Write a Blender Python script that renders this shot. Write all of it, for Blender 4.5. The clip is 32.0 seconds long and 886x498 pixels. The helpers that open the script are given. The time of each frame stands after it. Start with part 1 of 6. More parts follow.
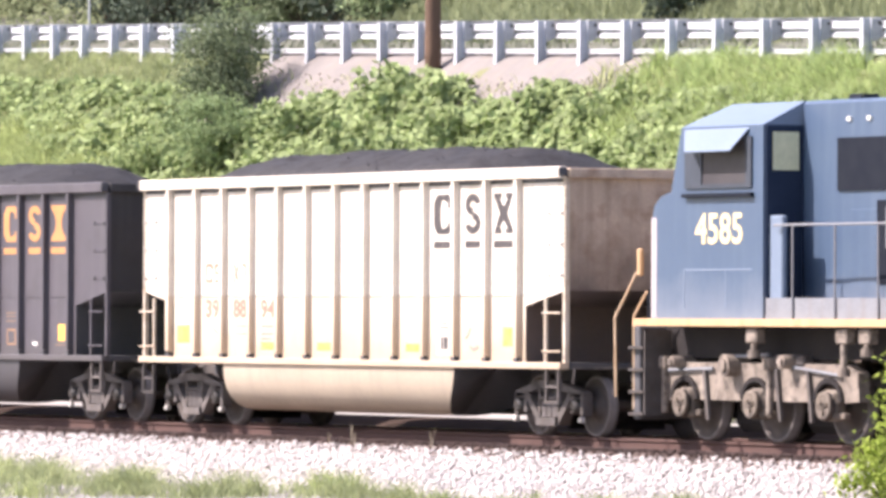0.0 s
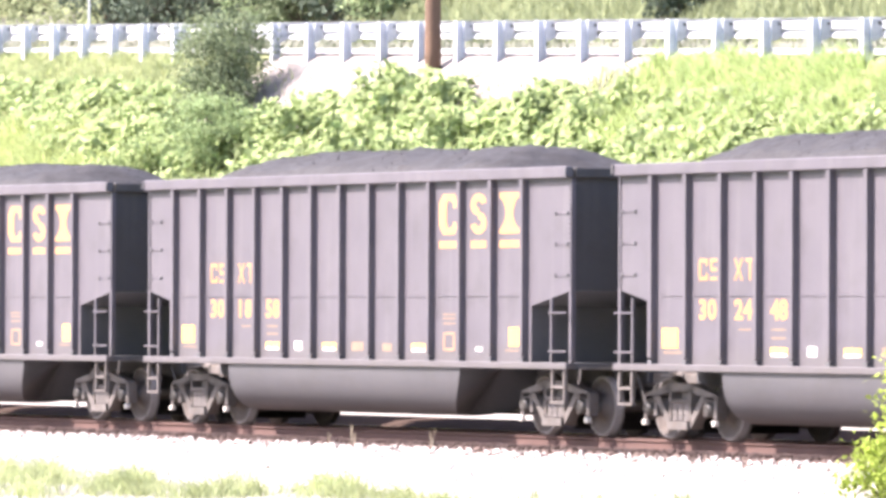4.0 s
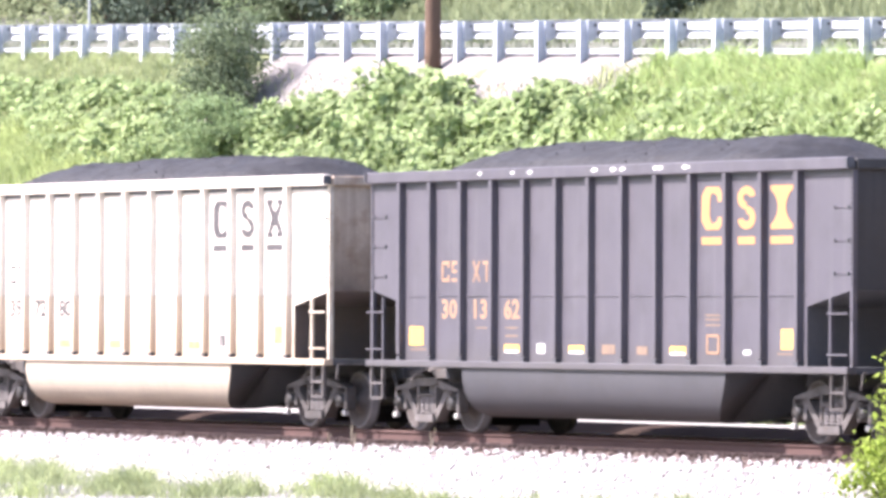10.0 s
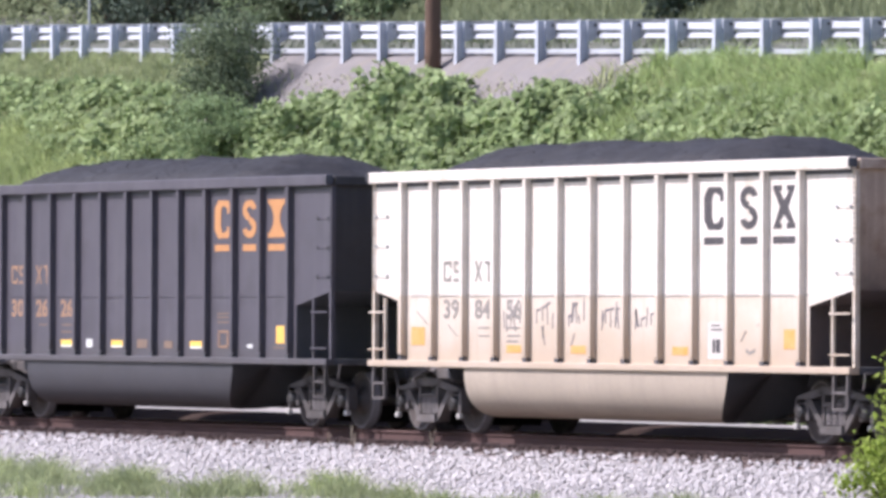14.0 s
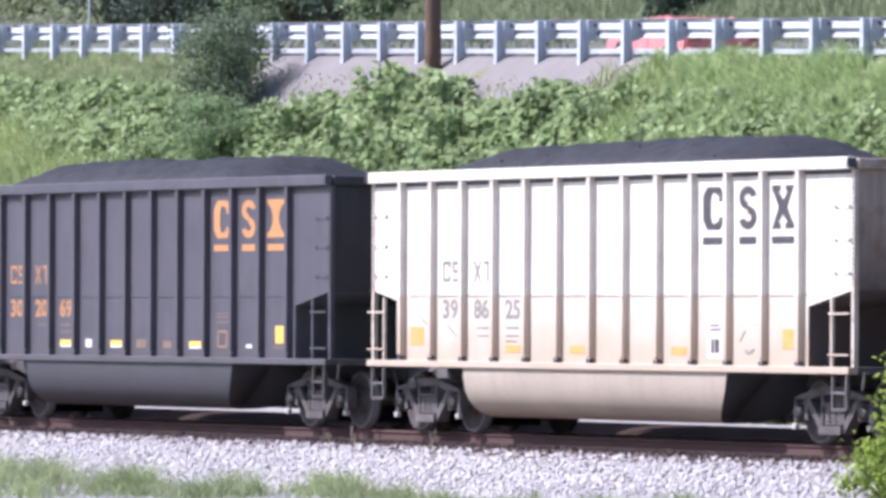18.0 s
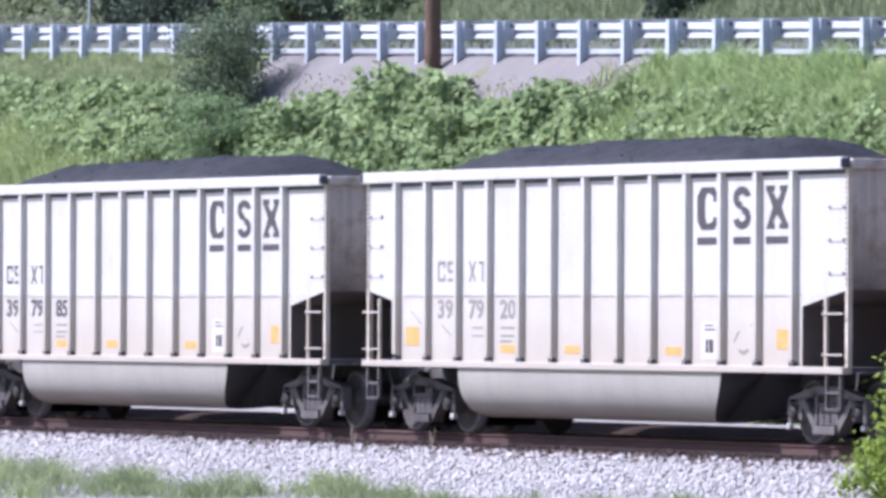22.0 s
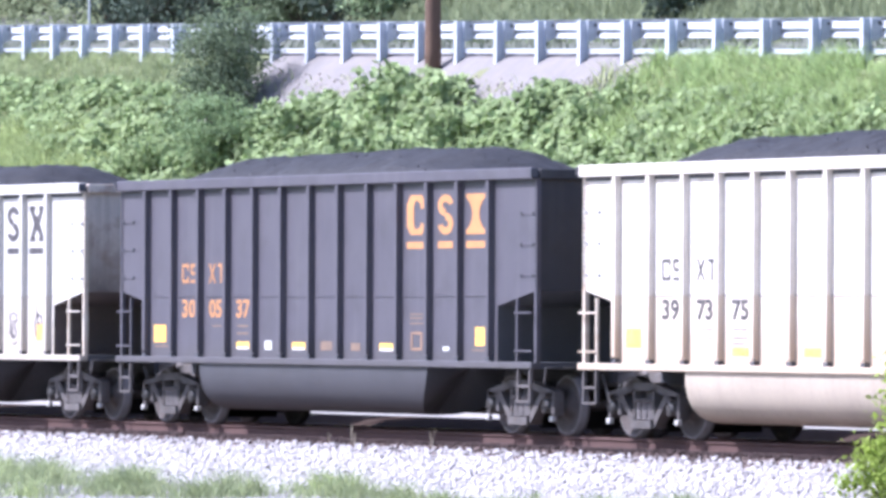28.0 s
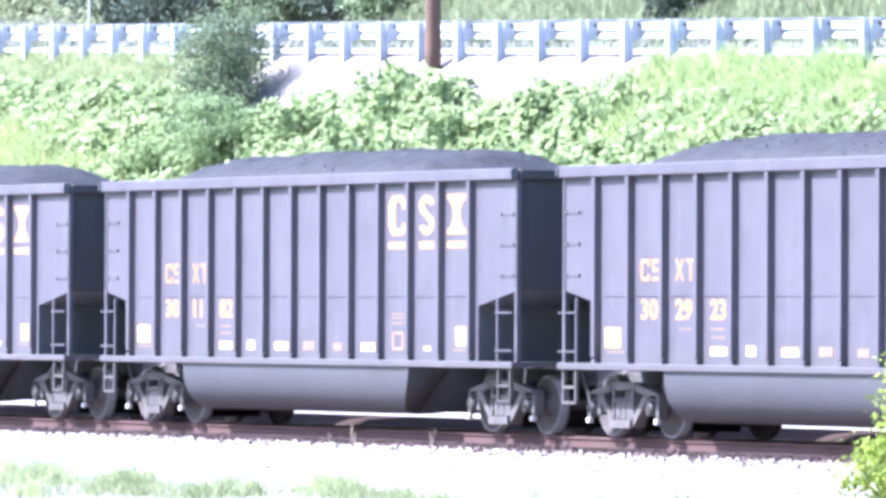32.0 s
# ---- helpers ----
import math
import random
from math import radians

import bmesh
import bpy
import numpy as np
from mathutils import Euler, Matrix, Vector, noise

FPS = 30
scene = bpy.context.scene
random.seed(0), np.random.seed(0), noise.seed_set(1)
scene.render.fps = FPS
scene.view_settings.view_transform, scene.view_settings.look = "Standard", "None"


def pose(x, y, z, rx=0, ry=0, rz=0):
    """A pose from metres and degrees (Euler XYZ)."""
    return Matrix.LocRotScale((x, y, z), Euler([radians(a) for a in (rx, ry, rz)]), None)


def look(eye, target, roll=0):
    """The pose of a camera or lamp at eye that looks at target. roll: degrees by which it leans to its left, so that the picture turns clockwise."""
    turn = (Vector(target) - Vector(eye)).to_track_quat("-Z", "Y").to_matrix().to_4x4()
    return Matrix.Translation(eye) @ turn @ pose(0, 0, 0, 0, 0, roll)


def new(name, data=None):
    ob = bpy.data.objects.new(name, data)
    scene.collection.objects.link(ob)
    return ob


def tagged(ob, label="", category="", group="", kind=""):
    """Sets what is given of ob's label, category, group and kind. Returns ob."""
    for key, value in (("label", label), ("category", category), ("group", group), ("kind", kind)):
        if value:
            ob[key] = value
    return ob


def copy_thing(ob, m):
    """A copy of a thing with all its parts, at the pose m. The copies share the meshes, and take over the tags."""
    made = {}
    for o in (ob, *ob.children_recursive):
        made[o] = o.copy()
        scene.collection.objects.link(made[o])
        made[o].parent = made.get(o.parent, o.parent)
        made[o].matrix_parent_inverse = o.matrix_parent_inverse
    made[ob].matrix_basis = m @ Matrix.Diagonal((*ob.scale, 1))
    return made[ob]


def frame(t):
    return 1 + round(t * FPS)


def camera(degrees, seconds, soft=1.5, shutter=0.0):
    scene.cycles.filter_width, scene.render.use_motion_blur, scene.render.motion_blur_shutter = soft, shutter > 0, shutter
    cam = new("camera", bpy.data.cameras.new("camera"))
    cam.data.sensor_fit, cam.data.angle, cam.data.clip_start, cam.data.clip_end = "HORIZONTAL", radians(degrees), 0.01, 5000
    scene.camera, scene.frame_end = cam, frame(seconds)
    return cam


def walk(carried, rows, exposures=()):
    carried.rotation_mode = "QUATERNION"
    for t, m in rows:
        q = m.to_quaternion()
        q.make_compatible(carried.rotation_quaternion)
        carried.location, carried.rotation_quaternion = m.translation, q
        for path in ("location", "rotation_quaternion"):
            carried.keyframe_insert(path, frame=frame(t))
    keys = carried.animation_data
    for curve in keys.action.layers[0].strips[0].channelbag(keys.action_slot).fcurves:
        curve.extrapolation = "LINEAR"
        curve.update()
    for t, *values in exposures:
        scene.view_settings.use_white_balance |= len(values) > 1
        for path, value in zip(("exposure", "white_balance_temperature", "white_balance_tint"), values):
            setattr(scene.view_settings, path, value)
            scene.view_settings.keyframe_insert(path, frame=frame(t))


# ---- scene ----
SECONDS = 32.0
cam = camera(6.87, SECONDS, soft=3.5)

# the camera stands still beside the line, far off with a long lens
EYE = pose(106.570, -53.124, 1.788, 90.52, 0, 62.689) @ pose(0, 0, 0, 0, 0, 0.231)
# the camcorder sets its own exposure and white balance as light and dark cars pass: time, stops, kelvin
EXPOSURES = [(t, stops, kelvin, 23) for t, stops, kelvin in (
    (0, 1.29, 6640), (1, 1.17, 6640), (2, 2.15, 6640), (3, 2.28, 6640), (6, 2.23, 6590), (7, 2.10, 6490), (8, 1.42, 6390), (9, 0.87, 6290), (10, 1.84, 6190),
    (11, 0.86, 6190), (12, 0.53, 6090), (13, 0.46, 5990), (14, 0.65, 5890), (16.5, 1.92, 5690), (17, 1.70, 5640), (18, 0.80, 5590), (19, 1.77, 5540), (20, 1.32, 5490),
    (21, 0.69, 5440), (22, 0.70, 5390), (23, 0.72, 5390), (24, 0.68, 5340), (25, 0.57, 5290), (28, 1.25, 5360), (29, 1.80, 5310), (30, 0.92, 5320), (31, 1.81, 5270), (32, 2.28, 5220),
)]
walk(cam, [(0, EYE), (SECONDS, EYE)], EXPOSURES)

# ---- sky and sun ----
SUN_ELEVATION, SUN_FROM = radians(48.5), Vector((-0.5, -1.0))
world = bpy.data.worlds.new("sky")
scene.world = world
world.use_nodes = True
wn = world.node_tree.nodes
sky = wn.new("ShaderNodeTexSky")
sky.sky_type, sky.sun_disc = "NISHITA", False
sky.sun_elevation = SUN_ELEVATION
sky.sun_rotation = math.atan2(SUN_FROM.x, SUN_FROM.y)
sky.air_density, sky.dust_density = 1.0, 2.0
wn["Background"].inputs["Strength"].default_value = 0.125
world.node_tree.links.new(sky.outputs[0], wn["Background"].inputs["Color"])
sun = new("sun", bpy.data.lights.new("sun", "SUN"))
sun.data.energy, sun.data.angle, sun.data.color = 4.6, radians(0.55), (1.0, 0.95, 0.87)
h = SUN_FROM.normalized() * math.cos(SUN_ELEVATION)
sun.matrix_world = look((h.x * 100, h.y * 100, math.sin(SUN_ELEVATION) * 100), (0, 0, 0))


# ---- materials ----
def material(name, base, rough=0.6, metal=0.0, vary=None, scale=3.0, fine=40.0, bump=0.15, dirt=None, dirt_amount=0.5,
             streaks=None, streak_amount=0.5, random_tint=0.0, island=False, low=None, low_amount=0.62, spec=0.5, below=None):
    """A surface with two scales of variation: patches (base to vary), fine grain in the relief, patches of dirt,
    streaks that run down and a second colour (low: colour, height, depth), mostly splashed dirt, up to a height."""
    m = bpy.data.materials.new(name)
    m.use_nodes = True
    n, l = m.node_tree.nodes, m.node_tree.links
    bsdf = n["Principled BSDF"]
    bsdf.inputs["Roughness"].default_value, bsdf.inputs["Metallic"].default_value = rough, metal
    bsdf.inputs["Specular IOR Level"].default_value = spec
    where = n.new("ShaderNodeTexCoord").outputs["Object"]

    def noise_at(s, detail=3.0, stretch=None, rough_=0.55):
        v = where
        if stretch:
            mp = n.new("ShaderNodeMapping")
            mp.inputs["Scale"].default_value = stretch
            l.new(where, mp.inputs["Vector"])
            v = mp.outputs[0]
        t = n.new("ShaderNodeTexNoise")
        t.inputs["Scale"].default_value, t.inputs["Detail"].default_value, t.inputs["Roughness"].default_value = s, detail, rough_
        l.new(v, t.inputs["Vector"])
        return t.outputs["Fac"]

    def ramp(fac, a, b):
        r = n.new("ShaderNodeMapRange")
        r.inputs["From Min"].default_value, r.inputs["From Max"].default_value = a, b
        l.new(fac, r.inputs["Value"])
        return r.outputs[0]

    def mixed(fac, a, b, amount=1.0):
        x = n.new("ShaderNodeMix")
        x.data_type = "RGBA"
        if amount != 1.0:
            k = n.new("ShaderNodeMath")
            k.operation, k.inputs[1].default_value = "MULTIPLY", amount
            l.new(fac, k.inputs[0])
            fac = k.outputs[0]
        l.new(fac, x.inputs[0])
        for s, v in ((x.inputs[6], a), (x.inputs[7], b)):
            if isinstance(v, tuple):
                s.default_value = (*v, 1)
            else:
                l.new(v, s)
        return x.outputs[2]

    vary = vary or tuple(c * 0.75 for c in base)
    col = mixed(ramp(noise_at(scale), 0.3, 0.7), base, vary)
    col = mixed(ramp(noise_at(fine, 2.0), 0.25, 0.75), col, tuple(c * 0.6 for c in vary), 0.35)
    if streaks:
        col = mixed(ramp(noise_at(1.0, 4.0, (7.0, 7.0, 0.35)), 0.5, 0.75), col, streaks, streak_amount)
    if dirt:
        col = mixed(ramp(noise_at(scale * 2.7, 5.0), 0.48, 0.7), col, dirt, dirt_amount)
    if below:
        colour, top, amount = below
        z = n.new("ShaderNodeSeparateXYZ")
        l.new(where, z.inputs[0])
        patchy = n.new("ShaderNodeMath")
        patchy.operation = "MULTIPLY"
        l.new(ramp(z.outputs["Z"], top + 0.012, top - 0.012), patchy.inputs[0])
        l.new(ramp(noise_at(0.9, 4.0), 0.2, 0.6), patchy.inputs[1])
        col = mixed(patchy.outputs[0], col, colour, amount)
    if low:
        colour, top, depth = low
        z = n.new("ShaderNodeSeparateXYZ")
        l.new(where, z.inputs[0])
        w = n.new("ShaderNodeMath")
        w.operation = "MULTIPLY_ADD"
        w.inputs[1].default_value = depth * 1.2
        l.new(noise_at(1.6, 4.0), w.inputs[0])
        l.new(z.outputs["Z"], w.inputs[2])
        col = mixed(ramp(w.outputs[0], top + depth, top - 0.2 * depth), col, colour, low_amount)
    if random_tint or island:
        if island:
            r = n.new("ShaderNodeNewGeometry").outputs["Random Per Island"]
        else:
            r = n.new("ShaderNodeObjectInfo").outputs["Random"]
        hsv = n.new("ShaderNodeHueSaturation")
        mr = n.new("ShaderNodeMapRange")
        mr.inputs["To Min"].default_value, mr.inputs["To Max"].default_value = 1 - (random_tint or 0.3), 1 + (random_tint or 0.3)
        l.new(r, mr.inputs["Value"])
        l.new(mr.outputs[0], hsv.inputs["Value"])
        l.new(col, hsv.inputs["Color"])
        col = hsv.outputs[0]
    l.new(col, bsdf.inputs["Base Color"])
    if bump:
        b = n.new("ShaderNodeBump")
        b.inputs["Strength"].default_value, b.inputs["Distance"].default_value = bump, 0.02
        l.new(noise_at(fine, 4.0), b.inputs["Height"])
        l.new(b.outputs[0], bsdf.inputs["Normal"])
    return m


def leaf_material(name, base, vary, tint=0.45, through_light=0.35):
    m = material(name, base, 0.7, vary=vary, scale=0.5, fine=6.0, bump=0, random_tint=tint, island=True, spec=0.12)
    n, l = m.node_tree.nodes, m.node_tree.links
    bsdf = n["Principled BSDF"]
    thin = n.new("ShaderNodeBsdfTranslucent")
    src = bsdf.inputs["Base Color"].links[0].from_socket
    l.new(src, thin.inputs["Color"])
    mix = n.new("ShaderNodeMixShader")
    mix.inputs[0].default_value = through_light
    l.new(bsdf.outputs[0], mix.inputs[1])
    l.new(thin.outputs[0], mix.inputs[2])
    l.new(mix.outputs[0], n["Material Output"].inputs["Surface"])
    return m


RUST = (0.16, 0.075, 0.035)
DUST = (0.30, 0.22, 0.13)
M = {}
M["black_paint"] = material("faded_black_paint", (0.068, 0.062, 0.077), 0.55, vary=(0.083, 0.076, 0.090), scale=0.8, fine=30, bump=0.1,
                            streaks=(0.105, 0.098, 0.105), streak_amount=0.45, dirt=(0.042, 0.039, 0.043), dirt_amount=0.4, low=((0.072, 0.065, 0.058), 1.25, 0.4))
M["cream_paint"] = material("dirty_cream_paint", (0.71, 0.665, 0.60), 0.6, vary=(0.63, 0.585, 0.52), scale=0.8, fine=25, bump=0.1,
                            streaks=(0.36, 0.27, 0.17), streak_amount=0.45, dirt=(0.42, 0.33, 0.22), dirt_amount=0.35, low=((0.38, 0.29, 0.205), 1.70, 0.6), low_amount=0.7, below=((0.50, 0.405, 0.305), 2.1, 0.75))
M["grey_paint"] = material("weathered_light_grey_paint", (0.56, 0.54, 0.50), 0.58, vary=(0.48, 0.46, 0.42), scale=0.7, fine=25, bump=0.1,
                           streaks=(0.36, 0.31, 0.26), streak_amount=0.36, dirt=(0.45, 0.40, 0.34), dirt_amount=0.25, low=((0.36, 0.30, 0.235), 1.65, 0.6), low_amount=0.5, below=((0.42, 0.365, 0.30), 2.1, 0.6))
M["white_paint"] = material("clean_bluish_white_paint", (0.66, 0.69, 0.73), 0.5, vary=(0.60, 0.63, 0.68), scale=0.7, fine=25, bump=0.07,
                            streaks=(0.46, 0.47, 0.48), streak_amount=0.25, low=((0.46, 0.45, 0.43), 1.5, 0.5))
M["coal"] = material("coal", (0.024, 0.023, 0.025), 0.7, vary=(0.036, 0.035, 0.037), scale=2.5, fine=14, bump=0.9, dirt=(0.05, 0.049, 0.05), dirt_amount=0.4, spec=0.2)
M["end_black"] = material("sooty_and_shaded_steel", (0.060, 0.063, 0.074), 0.75, vary=(0.078, 0.077, 0.082), scale=1.5, fine=25, bump=0.15)
M["truck"] = material("grimy_cast_steel", (0.135, 0.124, 0.120), 0.85, vary=(0.092, 0.083, 0.079), scale=4, fine=40, bump=0.3, dirt=(0.10, 0.068, 0.050), dirt_amount=0.35, random_tint=0.3, spec=0.2)
M["wheel"] = material("rusty_wheel_steel", (0.078, 0.068, 0.065), 0.8, vary=(0.105, 0.088, 0.080), scale=5, fine=40, bump=0.2, spec=0.2)
M["bearing"] = material("greasy_bearing_cap", (0.035, 0.033, 0.032), 0.5, vary=(0.06, 0.055, 0.05), scale=10, fine=50)
M["rim"] = material("worn_wheel_rim", (0.17, 0.155, 0.15), 0.6, vary=(0.13, 0.115, 0.11), scale=6, fine=40, bump=0.1, spec=0.3)
M["keeper"] = material("pale_keeper", (0.55, 0.53, 0.50), 0.5, vary=(0.42, 0.40, 0.37), scale=10, fine=60)
M["spring_steel"] = material("dusty_grey_springs", (0.20, 0.185, 0.18), 0.8, vary=(0.15, 0.135, 0.13), scale=6, fine=40, bump=0.2, spec=0.2)
M["orange_mark"] = material("faded_orange_yellow_paint", (0.52, 0.25, 0.092), 0.6, vary=(0.45, 0.215, 0.08), scale=3, fine=25, bump=0.03)
M["yellow_mark"] = material("yellow_reflective_sheet", (0.90, 0.56, 0.095), 0.5, vary=(0.82, 0.48, 0.08), scale=5, fine=30, bump=0.03)
M["black_mark"] = material("worn_black_lettering", (0.042, 0.038, 0.042), 0.7, vary=(0.075, 0.068, 0.068), scale=4, fine=25, bump=0.03)
M["faint_mark"] = material("faded_grey_lettering", (0.20, 0.185, 0.165), 0.6, vary=(0.28, 0.25, 0.22), scale=4, fine=25, bump=0.03)
M["grey_mark"] = material("worn_grey_lettering", (0.11, 0.10, 0.10), 0.7, vary=(0.16, 0.145, 0.14), scale=4, fine=25, bump=0.03)
M["rusty_mark"] = material("rust_stained_lettering", (0.24, 0.15, 0.11), 0.7, vary=(0.32, 0.22, 0.17), scale=5, fine=25, bump=0.03)
M["smudge"] = material("tan_smudge", (0.44, 0.37, 0.30), 0.7, vary=(0.52, 0.45, 0.38), scale=6, fine=25, bump=0.0)
M["white_mark"] = material("white_stencil", (0.72, 0.72, 0.68), 0.6, vary=(0.6, 0.6, 0.56), scale=4, fine=25, bump=0.03)
M["tan_mark"] = material("faded_tan_sheet", (0.24, 0.155, 0.10), 0.6, vary=(0.15, 0.11, 0.085), scale=6, fine=25, bump=0.03)
M["worn_yellow"] = material("worn_yellow_sheet", (0.62, 0.30, 0.055), 0.6, vary=(0.58, 0.36, 0.14), scale=6, fine=25, bump=0.03)
M["paint_scrawl"] = material("sprayed_dark_paint", (0.12, 0.11, 0.12), 0.6, vary=(0.20, 0.18, 0.18), scale=6, fine=25, bump=0.0)
# its paler blue low down paints in the bright reflection on the side
M["blue_paint"] = material("locomotive_blue_paint", (0.052, 0.088, 0.150), 0.42, vary=(0.064, 0.102, 0.165), scale=0.9, fine=30, bump=0.06,
                           streaks=(0.11, 0.15, 0.20), streak_amount=0.3, low=((0.21, 0.235, 0.275), 2.1, 0.7), low_amount=0.7)
# paler blue; on roof and visors it paints in the high sun
M["pale_blue"] = material("pale_blue_paint", (0.17, 0.22, 0.295), 0.45, vary=(0.14, 0.19, 0.265), scale=1.2, fine=30, bump=0.05)
M["pale_rail"] = material("worn_cream_handrail", (0.66, 0.52, 0.38), 0.6, vary=(0.55, 0.36, 0.20), scale=3, fine=25, bump=0.05)
M["pale_edge"] = material("pale_nose_edge", (0.42, 0.37, 0.37), 0.6, vary=(0.34, 0.32, 0.34), scale=4, fine=25, bump=0.03)
M["shaded_navy"] = material("navy_paint_darkened_for_shade", (0.014, 0.024, 0.050), 0.7, vary=(0.020, 0.032, 0.060), scale=1.5, fine=30, bump=0.05, spec=0.15)
M["dark_blue"] = material("dark_blue_grille", (0.010, 0.013, 0.022), 0.8, vary=(0.016, 0.02, 0.028), scale=3, fine=30, spec=0.1)
M["yellow_paint"] = material("weathered_yellow_orange_stripe", (0.60, 0.39, 0.20), 0.55, vary=(0.50, 0.32, 0.18), scale=2, fine=25, streaks=RUST, streak_amount=0.35)
M["cream_mark"] = material("cream_yellow_lettering", (0.85, 0.72, 0.42), 0.55, vary=(0.75, 0.6, 0.3), scale=5, fine=25, bump=0.03)
M["glass"] = material("dark_cab_glass", (0.055, 0.052, 0.058), 0.35, vary=(0.075, 0.07, 0.075), scale=2, fine=10, bump=0.0, spec=0.08)
M["frame"] = material("grimy_grey_window_frame", (0.22, 0.24, 0.26), 0.5, vary=(0.16, 0.17, 0.18), scale=5, fine=30)
M["rail"] = material("rusty_rail_steel", (0.115, 0.070, 0.062), 0.85, vary=(0.085, 0.052, 0.046), scale=1.2, fine=40, bump=0.2, spec=0.2)
M["railhead"] = material("polished_rail_head", (0.45, 0.44, 0.43), 0.3, metal=1.0, vary=(0.35, 0.33, 0.31), scale=2, fine=30, bump=0.03)
M["tie"] = material("creosoted_timber", (0.045, 0.034, 0.028), 0.9, vary=(0.08, 0.062, 0.05), scale=3, fine=25, bump=0.4, random_tint=0.3)
M["stone"] = material("pale_limestone_ballast", (0.455, 0.43, 0.42), 0.85, vary=(0.385, 0.362, 0.352), scale=1.0, fine=30, bump=0.2, random_tint=0.25, island=True)
M["dull_stone"] = material("dull_grey_gravel", (0.365, 0.348, 0.338), 0.9, vary=(0.30, 0.285, 0.275), scale=1.0, fine=30, bump=0.2, random_tint=0.28, island=True)
M["dirty_stone"] = material("oil_stained_stones", (0.085, 0.060, 0.055), 0.9, vary=(0.060, 0.043, 0.040), scale=1.0, fine=30, bump=0.2, random_tint=0.3, island=True, spec=0.2)
M["rusty_edge"] = material("rust_stained_cream_edge", (0.60, 0.545, 0.46), 0.65, vary=(0.50, 0.41, 0.31), scale=2.5, fine=30, bump=0.2, dirt=(0.28, 0.16, 0.08), dirt_amount=0.45)
M["pale_yellow"] = material("faded_yellow_placard", (0.86, 0.50, 0.095), 0.5, vary=(0.80, 0.46, 0.09), scale=5, fine=30, bump=0.03)
M["board"] = material("pale_stencil_board", (0.60, 0.56, 0.51), 0.6, vary=(0.52, 0.48, 0.43), scale=4, fine=25, bump=0.03)
M["gravel"] = material("pale_limestone_gravel", (0.37, 0.345, 0.33), 0.9, vary=(0.30, 0.28, 0.265), scale=1.0, fine=14, bump=0.6, dirt=(0.24, 0.215, 0.195), dirt_amount=0.4)
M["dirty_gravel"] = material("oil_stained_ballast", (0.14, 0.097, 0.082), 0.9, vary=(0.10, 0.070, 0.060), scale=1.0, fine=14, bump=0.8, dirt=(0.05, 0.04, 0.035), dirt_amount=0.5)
M["shadow_gravel"] = material("ballast_darkened_for_train_shadow", (0.074, 0.053, 0.045), 1.0, vary=(0.056, 0.040, 0.034), scale=1.0, fine=14, bump=0.8, spec=0.0)
M["soil"] = material("grassy_soil", (0.13, 0.15, 0.06), 0.95, vary=(0.17, 0.17, 0.085), scale=0.35, fine=8, bump=0.6, dirt=(0.06, 0.085, 0.028), dirt_amount=0.6)
M["earth"] = material("dry_stony_earth", (0.205, 0.188, 0.178), 0.95, vary=(0.165, 0.15, 0.142), scale=0.9, fine=5, bump=0.5, dirt=(0.20, 0.17, 0.13), dirt_amount=0.5)
M["verge"] = material("dry_verge_soil", (0.125, 0.13, 0.105), 0.95, vary=(0.10, 0.105, 0.08), scale=0.6, fine=8, bump=0.5)
M["earth_stone"] = material("dry_clods", (0.215, 0.19, 0.18), 0.95, vary=(0.165, 0.145, 0.135), scale=2, fine=12, bump=0.4, random_tint=0.35, island=True)
M["asphalt"] = material("asphalt", (0.055, 0.055, 0.056), 0.9, vary=(0.075, 0.074, 0.072), scale=0.5, fine=40, bump=0.3)
M["galvanised"] = material("galvanised_steel", (0.56, 0.58, 0.60), 0.5, metal=0.35, vary=(0.48, 0.50, 0.53), scale=2.5, fine=20, bump=0.05, random_tint=0.08)
M["post_steel"] = material("galvanised_post", (0.56, 0.59, 0.64), 0.55, metal=0.1, vary=(0.48, 0.51, 0.56), scale=3, fine=25, bump=0.05, random_tint=0.12)
M["block_steel"] = material("dull_grey_blockout", (0.40, 0.42, 0.45), 0.7, vary=(0.33, 0.35, 0.38), scale=3, fine=25, bump=0.08, random_tint=0.12)
M["pole_wood"] = material("treated_brown_pole", (0.15, 0.088, 0.055), 0.85, vary=(0.105, 0.062, 0.04), scale=1.5, fine=25, bump=0.5, streaks=(0.07, 0.042, 0.03), streak_amount=0.7)
M["bark"] = material("grey_brown_bark", (0.10, 0.08, 0.06), 0.95, vary=(0.07, 0.055, 0.042), scale=2, fine=12, bump=0.8)
M["vine_leaf"] = leaf_material("vine_leaves", (0.365, 0.445, 0.215), (0.275, 0.35, 0.16), 0.36, 0.42)
M["grass_leaf"] = leaf_material("long_grass", (0.445, 0.51, 0.22), (0.36, 0.43, 0.19), 0.35, 0.45)
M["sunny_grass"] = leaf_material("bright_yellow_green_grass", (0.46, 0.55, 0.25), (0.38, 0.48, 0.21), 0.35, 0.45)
M["dry_grass"] = leaf_material("pale_seeding_grass", (0.40, 0.42, 0.22), (0.32, 0.36, 0.17), 0.45, 0.3)
M["dull_grass"] = leaf_material("dull_grey_green_grass", (0.20, 0.225, 0.165), (0.16, 0.18, 0.13), 0.25, 0.25)
M["shrub_leaf"] = leaf_material("dark_willow_leaves", (0.19, 0.235, 0.14), (0.14, 0.18, 0.10), 0.4, 0.3)
M["deep_leaf"] = leaf_material("very_dark_leaves", (0.10, 0.13, 0.095), (0.07, 0.095, 0.07), 0.3, 0.15)
